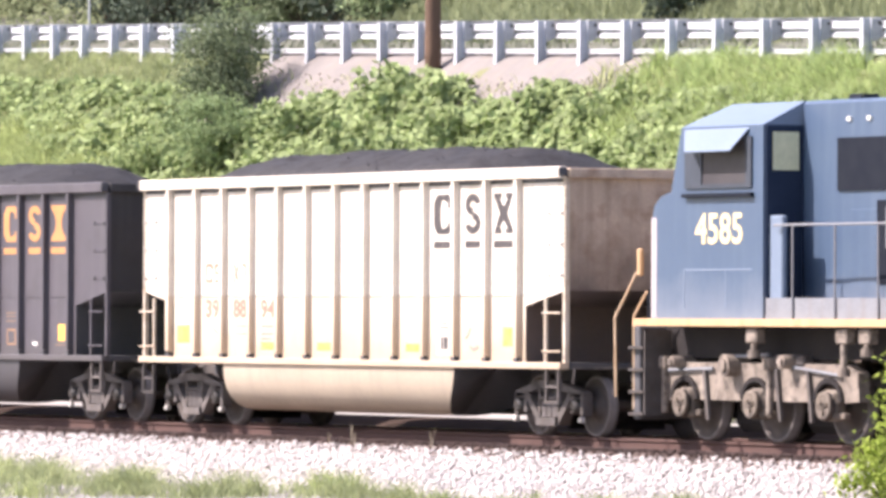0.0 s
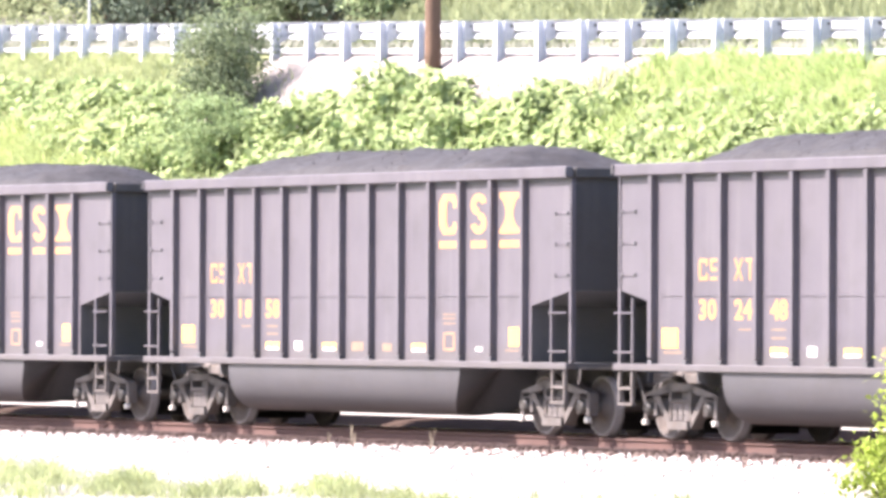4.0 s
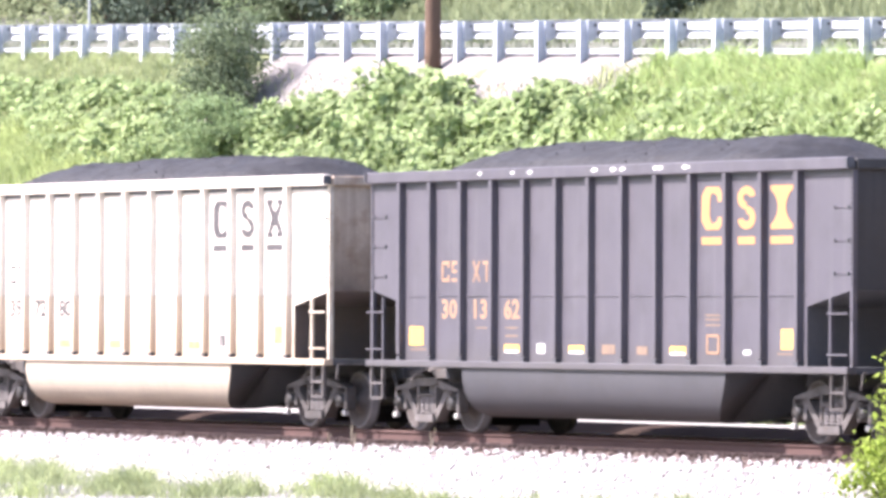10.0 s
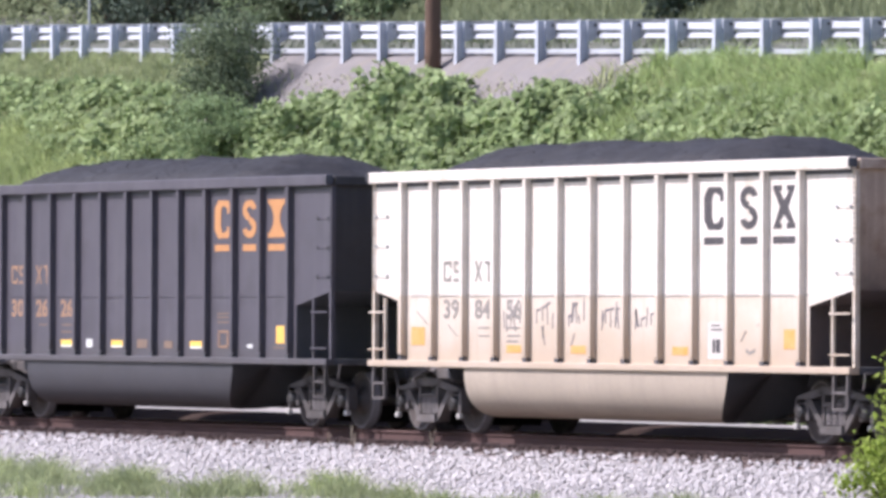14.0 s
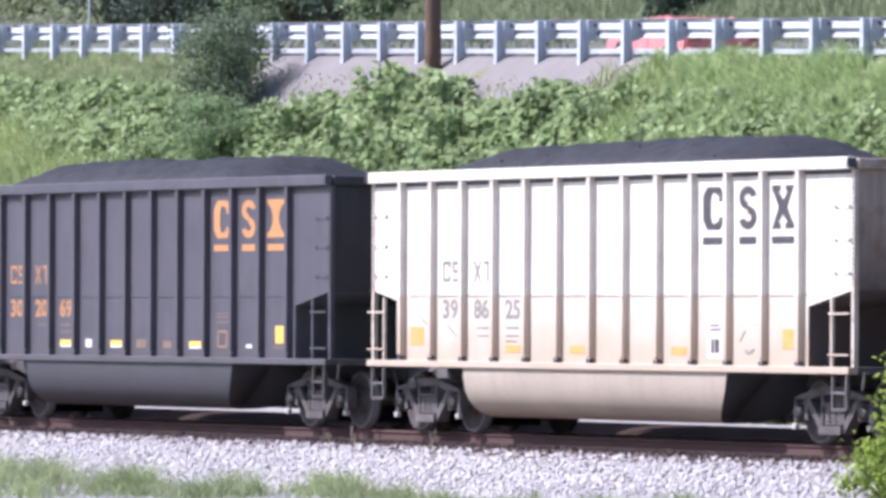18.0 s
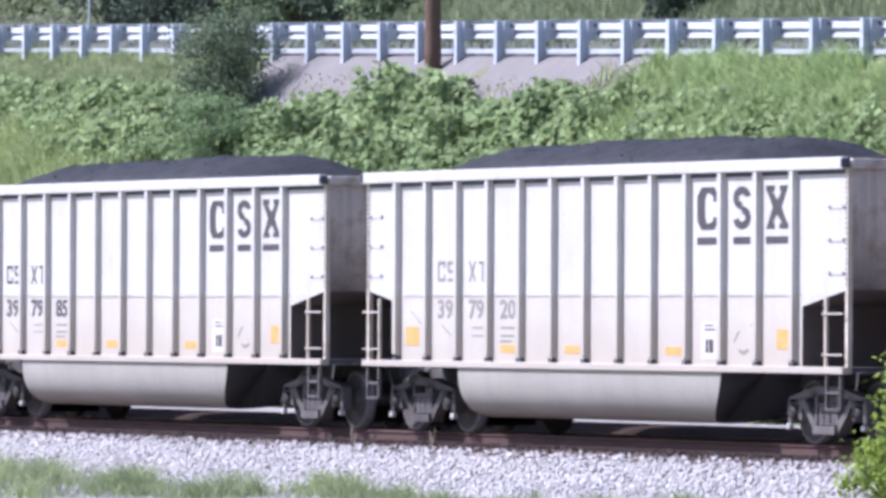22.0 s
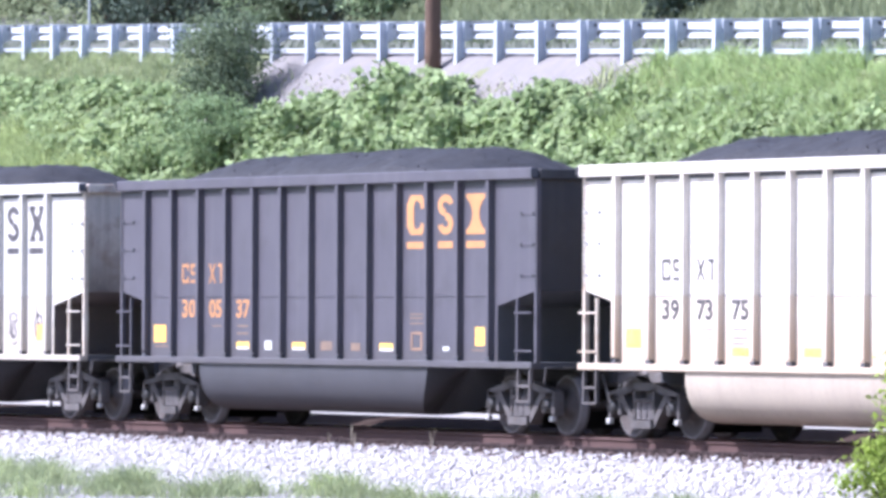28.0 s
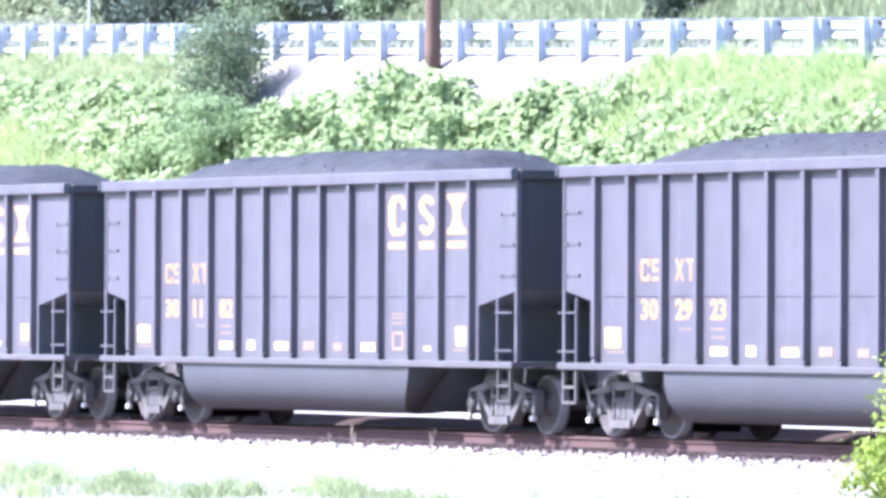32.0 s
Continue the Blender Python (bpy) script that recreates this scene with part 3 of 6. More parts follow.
def freight_truck(car, x):
    bm = fresh()
    box(bm, -0.19, 0.19, -1.02, 1.02, 0.44, 0.72, 0.03)
    box(bm, -0.30, 0.30, -0.30, 0.30, 0.70, 0.80, 0.02)
    for s in (-1, 1):
        box(bm, s * 0.36, s * 0.36 + s * 0.09, -0.8, 0.8, 0.40, 0.52, 0.01)
    truck = part("truck", bm, "truck", car, "cast steel truck caked in grime")
    truck.location = (x, 0, 0)
    for s in (-1, 1):
        y0, y1 = sorted((s * 0.97, s * 1.15))
        bm = fresh()
        bar2d(bm, (-1.02, 0.62), (-0.34, 0.76), 0.11, y0, y1)
        bar2d(bm, (1.02, 0.62), (0.34, 0.76), 0.11, y0, y1)
        bar2d(bm, (-0.38, 0.77), (0.38, 0.77), 0.12, y0, y1)
        bar2d(bm, (-0.70, 0.64), (-0.26, 0.20), 0.11, y0, y1)
        bar2d(bm, (0.70, 0.64), (0.26, 0.20), 0.11, y0, y1)
        bar2d(bm, (-0.30, 0.22), (0.30, 0.22), 0.12, y0 - 0.05, y1 + 0.05)
        bar2d(bm, (-0.29, 0.28), (-0.29, 0.74), 0.06, y0, y1)
        bar2d(bm, (0.29, 0.28), (0.29, 0.74), 0.06, y0, y1)
        for e in (-1, 1):
            box(bm, e * 1.03 - 0.045, e * 1.03 + 0.045, y0, y1, 0.30, 0.66, 0.015)
            box(bm, e * 0.74 - 0.045, e * 0.74 + 0.045, y0, y1, 0.34, 0.62, 0.015)
            box(bm, e * 0.889 - 0.15, e * 0.889 + 0.15, y0, y1, 0.57, 0.66, 0.02)
        frame_part = part("side_frame", bm, "truck", truck)
        for e in (-1, 1):
            part("keeper", box(fresh(), e * 1.03 - 0.05, e * 1.03 + 0.05, *sorted((s * 1.10, s * 1.18)), 0.215, 0.298, 0.012), "keeper", frame_part, "pale plate at the foot of a pedestal")
        for u in (-0.17, 0.0, 0.17):
            bm = lathe(fresh(), [(0.28 + k * 0.024, 0.086 if k % 2 else 0.066, 0) for k in range(12)], 10, "z")
            part("spring", bm, "spring_steel", truck).location = (u, s * 1.08, 0)
        part("spring_cap", box(fresh(), -0.27, 0.27, *sorted((s * 0.99, s * 1.17)), 0.545, 0.60, 0.015), "truck", truck)
    for u in (-0.889, 0.889):
        wheel_set(truck, u)
    for u in (-0.40, 0.40):
        bm = fresh()
        box(bm, u - 0.06, u + 0.06, -0.66, 0.66, 0.20, 0.42, 0.02)
        box(bm, u - 0.03, u + 0.03, -0.60, 0.60, 0.10, 0.22)
        part("brake_beam", bm, "pit_black", truck)
    return truck


LIVERY = {
    "black": ("black_paint", "orange_mark", "faded black steel coal gondola with orange lettering, heaped with coal"),
    "cream": ("cream_paint", "black_mark", "dirty cream steel coal gondola with black lettering and rust stains"),
    "grey": ("grey_paint", "black_mark", "weathered light grey steel coal gondola with black lettering"),
    "white": ("white_paint", "black_mark", "clean bluish white steel coal gondola with black lettering"),
}
# end sheets: streaked and patchy, darker towards the bottom
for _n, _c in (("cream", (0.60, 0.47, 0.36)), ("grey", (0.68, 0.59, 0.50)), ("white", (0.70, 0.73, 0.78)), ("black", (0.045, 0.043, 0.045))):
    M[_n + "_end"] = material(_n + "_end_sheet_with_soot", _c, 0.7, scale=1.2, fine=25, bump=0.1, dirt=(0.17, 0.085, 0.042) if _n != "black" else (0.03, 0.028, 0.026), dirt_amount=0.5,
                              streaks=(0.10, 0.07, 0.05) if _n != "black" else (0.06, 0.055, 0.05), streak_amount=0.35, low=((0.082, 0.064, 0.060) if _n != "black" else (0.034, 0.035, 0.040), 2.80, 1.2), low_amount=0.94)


def gondola(kind):
    paint, ink, label = LIVERY[kind]
    edge = "rusty_edge" if kind in ("cream", "grey") else paint
    car = tagged(new("coal_gondola"), label, "freight car", "gondolas of the coal train")
    inner = HALF - 0.04
    # shell with sloping end sheets
    bm = fresh()
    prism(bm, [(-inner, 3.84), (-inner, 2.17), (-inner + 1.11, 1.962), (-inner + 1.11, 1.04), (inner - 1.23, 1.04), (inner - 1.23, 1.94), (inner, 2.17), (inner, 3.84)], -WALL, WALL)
    # undersides and recess walls of the ends have their shade painted in
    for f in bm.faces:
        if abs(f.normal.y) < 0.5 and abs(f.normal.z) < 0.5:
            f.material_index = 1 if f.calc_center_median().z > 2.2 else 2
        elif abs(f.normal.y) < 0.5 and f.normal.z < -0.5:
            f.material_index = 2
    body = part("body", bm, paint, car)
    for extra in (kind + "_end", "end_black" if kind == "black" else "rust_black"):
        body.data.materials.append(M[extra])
    for s in (-1, 1):
        part("weld_seam", box(fresh(), -HALF + 1.3, HALF - 1.3, *sorted((s * WALL, s * (WALL + 0.012))), 2.085, 2.118), "seam" if kind != "black" else paint, car)
        # black strip painted in for the shade in the gap under the chord
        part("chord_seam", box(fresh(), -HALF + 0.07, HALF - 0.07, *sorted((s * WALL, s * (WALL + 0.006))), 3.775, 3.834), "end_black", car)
        part("top_chord", box(fresh(), -HALF, HALF, *sorted((s * WALL, s * 1.605)), 3.835, 4.005, 0.012), paint, car)
        part("end_chord", box(fresh(), *sorted((s * (HALF - 0.10), s * (HALF + 0.05))), -1.47, 1.47, 3.835, 3.985, 0.012), kind + "_end", car)
        part("side_sill", box(fresh(), -HALF, HALF, *sorted((s * 1.44, s * 1.605)), 1.005, 1.105, 0.01), paint, car)
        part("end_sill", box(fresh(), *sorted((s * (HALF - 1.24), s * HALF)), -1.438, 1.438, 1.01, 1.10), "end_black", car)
        rib_mesh, foot = None, None
        for x in RIB_AT:
            if rib_mesh is None:
                bm = fresh()
                y = s * WALL
                o = s * (WALL + 0.10)
                a = [bm.verts.new(v) for v in ((-0.056, y, 1.165), (-0.05, o, 1.20), (0.05, o, 1.20), (0.056, y, 1.165))]
                b = [bm.verts.new(v) for v in ((-0.056, y, 3.83), (-0.05, o, 3.83), (0.05, o, 3.83), (0.056, y, 3.83))]
                for i in range(3):
                    bm.faces.new((a[i], a[i + 1], b[i + 1], b[i]))
                bm.faces.new(a)
                bm.faces.new(b[::-1])
                bmesh.ops.recalc_face_normals(bm, faces=bm.faces)
                rib = part("rib", bm, paint, car)
                rib_mesh = rib.data
            else:
                rib = part("rib", rib_mesh, None, car)
            rib.location.x = x
            # dark block in place of the shade under each rib's cut end
            if s < 0:
                if foot is None:
                    ob = part("rib_foot", box(fresh(), -0.05, 0.056, -WALL - 0.094, -WALL, 1.106, 1.168), "end_black", car)
                    foot = ob.data
                else:
                    ob = part("rib_foot", foot, None, car)
                ob.location.x = x
        bm = fresh()
        # upright sides that turn under into a round bottom; one end leans in towards its foot
        bends = [math.pi / 2 * (1 - math.cos(math.pi * i / 36)) for i in range(37)]
        section = [(s * 0.775 + 0.775 * math.copysign(abs(math.cos(a)) ** 0.74, math.cos(a)), 0.775 * abs(math.sin(a)) ** 0.74) for a in bends]
        ends = [(-4.22, 0.0), (-1.5, 0.0), (1.2, 0.0), (3.88, 1.25)]
        rings = [[bm.verts.new((x - lean * (1 - math.sqrt(max(0.0, 1 - (d / 0.776) ** 2))), y, 1.03 - d)) for y, d in section] for x, lean in ends]
        for p, q in zip(rings, rings[1:]):
            for i in range(36):
                bm.faces.new((p[i], q[i], q[i + 1], p[i + 1])).smooth = True
        # both end faces are coloured near black to paint in their shade
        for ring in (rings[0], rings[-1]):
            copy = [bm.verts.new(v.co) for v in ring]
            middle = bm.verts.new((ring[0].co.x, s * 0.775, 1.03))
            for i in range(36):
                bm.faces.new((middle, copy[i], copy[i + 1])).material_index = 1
        bmesh.ops.recalc_face_normals(bm, faces=[f for f in bm.faces if f.material_index == 0])
        tub = part("bathtub_floor", bm, kind + "_tub", car)
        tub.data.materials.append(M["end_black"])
        for e in (-1, 1):
            # corner post, ladder, step and handholds at each corner
            x = e * HALF
            part("corner_post", box(fresh(), *sorted((x, x - e * 0.07)), *sorted((s * 1.44, s * 1.515)), 1.105, 3.835), edge, car)
            bm = fresh()
            for k in range(22):
                z = 2.25 + k * 0.07
                rod(bm, (x - e * 0.04, s * 1.51, z), (x - e * 0.04, s * 1.527, z), 0.017, n=6)
            part("riveting", bm, "end_black" if kind == "black" else "frame", car)["kind"] = "stuff"
            bm = fresh()
            box(bm, *sorted((x - e * 0.50, x - e * 0.545)), *sorted((s * 1.53, s * 1.575)), 1.105, 2.06)
            ladder = part("ladder", bm, edge, car)
            for z in (1.27, 1.84):
                part("rung", rod(fresh(), (x - e * 0.58, s * 1.585, z), (x - e * 0.01, s * 1.585, z), 0.014, n=6), paint, ladder)
            bm = fresh()
            for u in (0.10, 0.48):
                box(bm, *sorted((x - e * u, x - e * (u + 0.04))), *sorted((s * 1.52, s * 1.57)), 0.50, 1.005)
            for z in (0.50, 0.73):
                box(bm, *sorted((x - e * 0.10, x - e * 0.52)), *sorted((s * 1.50, s * 1.575)), z, z + 0.035)
            part("sill_step", bm, "truck", car)
            for z in (2.40, 2.86, 3.32):
                grab = part("grab_iron", rod(fresh(), (x - e * 0.52, s * 1.525, z), (x - e * 0.10, s * 1.525, z), 0.0045, n=6), paint, car)
                for u in (0.12, 0.50):
                    part("grab_iron_foot", rod(fresh(), (x - e * u, s * WALL, z), (x - e * u, s * 1.53, z), 0.024, n=6), "frame" if kind != "black" else "end_black", grab)
    for e in (-1, 1):
        part("chord_cap", box(fresh(), *sorted((e * (HALF - 0.02), e * (HALF + 0.02))), -1.63, -1.50, 3.86, 3.99), "end_black", car)
        part("end_post", box(fresh(), *sorted((e * (HALF - 0.06), e * HALF)), -0.10, 0.10, 1.10, 2.2), "end_black", car)
        bm = fresh()
        box(bm, *sorted((e * (HALF - 0.9), e * (HALF + 0.50))), -0.13, 0.13, 0.74, 0.96, 0.02)
        box(bm, *sorted((e * (HALF + 0.46), e * (HALF + 0.715))), -0.17, 0.15, 0.70, 1.0, 0.05)
        part("coupler", bm, "truck", car)
        bm = fresh()
        pts = [Vector((e * (HALF + 0.04 + 0.62 * k / 6), -0.42 + 0.03 * math.sin(k), 0.92 - 0.42 * math.sin(math.pi * k / 6.0) - 0.02 * k)) for k in range(7)]
        for a, b in zip(pts, pts[1:]):
            rod(bm, a, b, 0.025, n=6)
        part("air_hose", bm, "bearing", car)
        bm = fresh()
        rod(bm, (e * (HALF + 0.09), -1.40, 1.02), (e * (HALF + 0.09), 0, 1.02), 0.014, n=6)
        rod(bm, (e * (HALF + 0.09), -1.40, 1.02), (e * (HALF + 0.13), -1.45, 0.78), 0.014, n=6)
        part("uncoupling_lever", bm, "truck", car)
        freight_truck(car, e * TRUCK_AT)
    part("centre_sill", box(fresh(), -HALF, HALF, -0.20, 0.20, 0.80, 1.035), "end_black", car)
    bm = fresh()
    rod(bm, (-0.9, 0, 0.56), (0.1, 0, 0.56), 0.17, n=14)
    box(bm, -0.85, 0.05, -0.1, 0.1, 0.62, 0.80)
    part("brake_cylinder", bm, "end_black", car)
    bm = fresh()
    rod(bm, (-5.2, -0.2, 0.34), (5.2, -0.2, 0.34), 0.022, n=6)
    part("brake_rod", bm, "truck", car)

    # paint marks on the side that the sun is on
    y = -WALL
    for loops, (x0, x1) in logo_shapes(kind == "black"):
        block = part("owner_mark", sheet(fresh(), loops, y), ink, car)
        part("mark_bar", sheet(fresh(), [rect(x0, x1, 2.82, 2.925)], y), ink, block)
    fy = "yellow_mark" if kind == "black" else "worn_yellow"
    lefts = [panel(j)[0] for j in range(12)]
    marks(car, y, [(lefts[0] + 0.02, lefts[0] + 0.47, 1.34, 1.62), (lefts[11] + 0.27, lefts[11] + 0.72, 1.34, 1.62)], "pale_yellow" if kind == "black" else fy, "placard")
    marks(car, y, [(lefts[3] + 0.10, lefts[3] + 0.56, 1.24, 1.36), (lefts[5] + 0.10, lefts[5] + 0.56, 1.24, 1.36), (lefts[8] + 0.12, lefts[8] + 0.58, 1.24, 1.36)], fy, "reflector")
    if kind == "black":
        marks(car, y - 0.006, [(lefts[j] + u, lefts[j] + u + 0.44, 1.242, 1.275) for j, u in ((3, 0.11), (5, 0.11), (8, 0.13))], "white_mark", "reflector_strip")
    if kind == "black":
        marks(car, y, [(lefts[4] + 0.12, lefts[4] + 0.36, 1.24, 1.38), (lefts[10] + 0.22, lefts[10] + 0.42, 1.26, 1.32)], "white_mark", "stencil")
        marks(car, y, [(lefts[6] + 0.10, lefts[6] + 0.50, 1.24, 1.38), (lefts[7] + 0.14, lefts[7] + 0.46, 1.24, 1.36)], "tan_mark", "faded_placard")
        marks(car, y, [(lefts[9] + 0.14, lefts[9] + 0.56, z, z + 0.025) for z in (1.66, 1.74, 1.80)], "tan_mark", "stencil_line")
        x0, x1, z0, z1 = lefts[9] + 0.16, lefts[9] + 0.54, 1.26, 1.54
        part("stencil_box", sheet(fresh(), [rect(x0, x1, z0, z0 + 0.035), rect(x0, x1, z1 - 0.035, z1), rect(x0, x0 + 0.05, z0, z1), rect(x1 - 0.05, x1, z0, z1)], y), "dull_orange", car)
        marks(car, y, [(lefts[0] + 0.06, lefts[0] + 0.58, 1.26, 1.29), (lefts[11] + 0.16, lefts[11] + 0.80, 1.26, 1.29)], "tan_mark", "stencil_line")
    else:
        x0 = lefts[9] + 0.22
        board = part("stencil_board", sheet(fresh(), [rect(x0 - 0.08, x0 + 0.40, 1.19, 1.72)], y, 0.004), "board", car)
        part("stencil_box", sheet(fresh(), [rect(x0 + 0.06, x0 + 0.13, 1.28, 1.47), rect(x0 + 0.16, x0 + 0.28, 1.28, 1.47), rect(x0 + 0.02, x0 + 0.32, 1.60, 1.62), rect(x0 + 0.02, x0 + 0.26, 1.66, 1.68)], y - 0.004, 0.004), "black_mark", board)
        a = lefts[10] + 0.22
        for loop in ([(a, 1.30), (a + 0.10, 1.25), (a + 0.26, 1.30), (a + 0.26, 1.345), (a + 0.10, 1.30), (a, 1.345)], [(a - 0.16, 1.44), (a - 0.13, 1.44), (a + 0.02, 1.60), (a - 0.01, 1.60)],
                     [(a + 0.3, 1.66), (a + 0.33, 1.66), (a + 0.5, 1.78), (a + 0.47, 1.78)]):
            part("scratch", sheet(fresh(), [loop], y), "faint_mark", car)
        a = lefts[0] + 0.18
        for loop in ([(a, 1.86), (a + 0.03, 1.86), (a + 0.36, 1.68), (a + 0.36, 1.655)], [(a + 1.02, 1.66), (a + 1.05, 1.66), (a + 1.36, 1.50), (a + 1.36, 1.475)]):
            part("scratch", sheet(fresh(), [loop], y), "faint_mark", car)
        marks(car, y, [(lefts[3] + 0.10, lefts[3] + 0.46, 1.40, 1.425), (lefts[2] + 0.20, lefts[2] + 0.55, 1.48, 1.50)], "faint_mark", "stencil_line")
    marks(car, y, [(lefts[2] + 0.20, lefts[2] + 0.55, 1.60, 1.625), (lefts[3] + 0.12, lefts[3] + 0.52, 1.60, 1.63), (lefts[3] + 0.12, lefts[3] + 0.52, 1.48, 1.51)],
          "tan_mark" if kind == "black" else "faint_mark", "stencil_line")
    return car


DIGITS = {}


def small_mark(shape):
    a, b, z0, z1, w = 0.0, 0.25, 2.31, 2.62, 0.05
    loops = {
        "ring": [rect(a, a + w, z0 + 0.03, z1 - 0.03), rect(a + 0.02, b, z1 - w, z1), rect(a + 0.02, b, z0, z0 + w), rect(b - w, b, z1 - 0.10, z1 - w), rect(b - w, b, z0 + w, z0 + 0.10)],
        "block": [rect(a, b, z1 - w, z1), rect(a, b, z0, z0 + w), rect(a + 0.02, b - 0.02, z0 + 0.13, z0 + 0.13 + w), rect(a, a + w, z0 + 0.13 + w, z1 - w), rect(b - w, b, z0 + w, z0 + 0.13)],
        "cross": [[(a, z0), (a + w, z0), (b, z1), (b - w, z1)], [(b - w, z0), (b, z0), (a + w, z1), (a, z1)]],
        "tee": [rect(a, b, z1 - w, z1), rect((a + b) / 2 - w / 2, (a + b) / 2 + w / 2, z0, z1 - w)],
    }[shape]
    me = bpy.data.meshes.new("small_mark")
    bm = sheet(fresh(), loops, -WALL)
    bm.to_mesh(me)
    bm.free()
    return me


# cars whose small lettering has faded
FADED = {10: "dull_orange", 16: "dull_orange", 6: "dull_orange", 17: "rusty_mark", 11: "grey_mark", 7: "faint_mark", 4: "faint_mark", 2: "grey_mark", 1: "faint_mark", -2: "grey_mark", -5: "faint_mark"}


def number(car, digits, kind, place):
    ink = FADED.get(place, "bright_orange" if kind == "black" else "black_mark")
    for j, shapes in ((1, ("ring", "block")), (2, ("cross", "tee"))):
        for k, shape in enumerate(shapes):
            key = (shape, ink)
            if key not in DIGITS:
                DIGITS[key] = small_mark(shape)
                DIGITS[key].materials.append(M[ink])
            part("small_mark", DIGITS[key], None, car).location.x = RIB_AT[j] + 0.28 + 0.33 * k
    for j, pair in enumerate(digits.split()):
        for i, d in enumerate(pair):
            key = (d, ink)
            if key not in DIGITS:
                me, wide = text_mesh(d, 0.285)
                me.transform(Matrix.Diagonal((1.28, 1, 1, 1)))
                me.materials.append(M[ink])
                DIGITS[key] = me
            ob = part("digit", DIGITS[key], None, car)
            ob.location = (RIB_AT[1 + j] + 0.29 + 0.25 * i + (0.04 if d == "1" else 0.0), -WALL - 0.002, 1.76)


def coal_mesh(seed):
    rng = np.random.default_rng(seed)
    nx, ny = 150, 26
    xs, ys = np.linspace(-HALF + 0.12, HALF - 0.12, nx), np.linspace(-1.49, 1.49, ny)
    gx, gy = np.meshgrid(xs, ys, indexing="ij")
    shift, ramp_ = rng.uniform(-0.3, 0.3), rng.uniform(1.8, 2.5)
    rise = smooth(np.minimum((gx + shift + HALF - 0.9) / ramp_, (HALF - 2.2 - gx - shift) / (ramp_ * 0.9)))
    across = 1 - 0.75 * (abs(gy) / 1.5) ** 2.2
    z = 3.86 + (0.53 + 0.02 * np.sin(gx * 0.8 + seed)) * rise * across
    for f, a in ((2.1, 0.02), (5.3, 0.015)):
        z += a * np.sin(gx * f + rng.uniform(0, 6)) * np.cos(gy * f * 1.3 + rng.uniform(0, 6))
    z += rng.normal(size=z.shape) * 0.012
    z[[0, -1], :] = 3.845
    z[:, [0, -1]] = 3.86
    i = (np.arange(nx - 1)[:, None] * ny + np.arange(ny - 1)[None, :]).ravel()
    quads = np.stack([i, i + ny, i + ny + 1, i + 1], 1)
    return mesh_arrays("coal_load", np.stack([gx, gy, z], -1).reshape(-1, 3), quads, "coal")


# from the locomotive back: place in the train, paint, painted number
CARS = [
    (17, "cream", "39 88 94"), (16, "black", "30 15 55"), (15, "black", "30 24 48"), (14, "black", "30 18 58"), (13, "black", "30 26 66"), (12, "black", "30 11 40"),
    (11, "grey", "39 70 49"), (10, "black", "30 13 62"), (9, "cream", "39 72 80"), (8, "cream", "39 74 34"), (7, "cream", "39 84 56"), (6, "black", "30 26 26"),
    (5, "black", "30 26 60"), (4, "cream", "39 86 25"), (3, "black", "30 20 69"), (2, "grey", "39 82 48"), (1, "grey", "39 79 20"), (0, "grey", "39 79 85"),
    (-1, "white", "39 84 51"), (-2, "grey", "39 76 05"), (-3, "cream", "39 73 75"), (-4, "black", "30 05 37"), (-5, "grey", "39 71 16"), (-6, "black", "30 29 23"),
    (-7, "black", "30 11 82"), (-8, "black", "30 25 91"),
]
TRAIN = []


def lump_mesh(heap, seed):
    """Loose lumps that lie on a heap of coal."""
    rng = np.random.default_rng(seed + 70)
    n = 1500
    top = np.array([v.co for v in heap.vertices])
    c = top[rng.integers(0, len(top), n)] + rng.normal(size=(n, 3)) * [0.04, 0.04, 0.006]
    octa = np.array([[1, 0, 0], [-1, 0, 0], [0, 1, 0], [0, -1, 0], [0, 0, 1], [0, 0, -1]], float)
    tri = np.array([[0, 2, 4], [2, 1, 4], [1, 3, 4], [3, 0, 4], [2, 0, 5], [1, 2, 5], [3, 1, 5], [0, 3, 5]])
    v = octa[None] * rng.uniform(0.6, 1.3, (n, 6, 3)) * (0.006 + 0.016 * rng.random((n, 1, 1)) ** 3) + c[:, None]
    return mesh_arrays("lumps", v.reshape(-1, 3), (tri[None] + (np.arange(n) * 6)[:, None, None]).reshape(-1, 3), "coal")


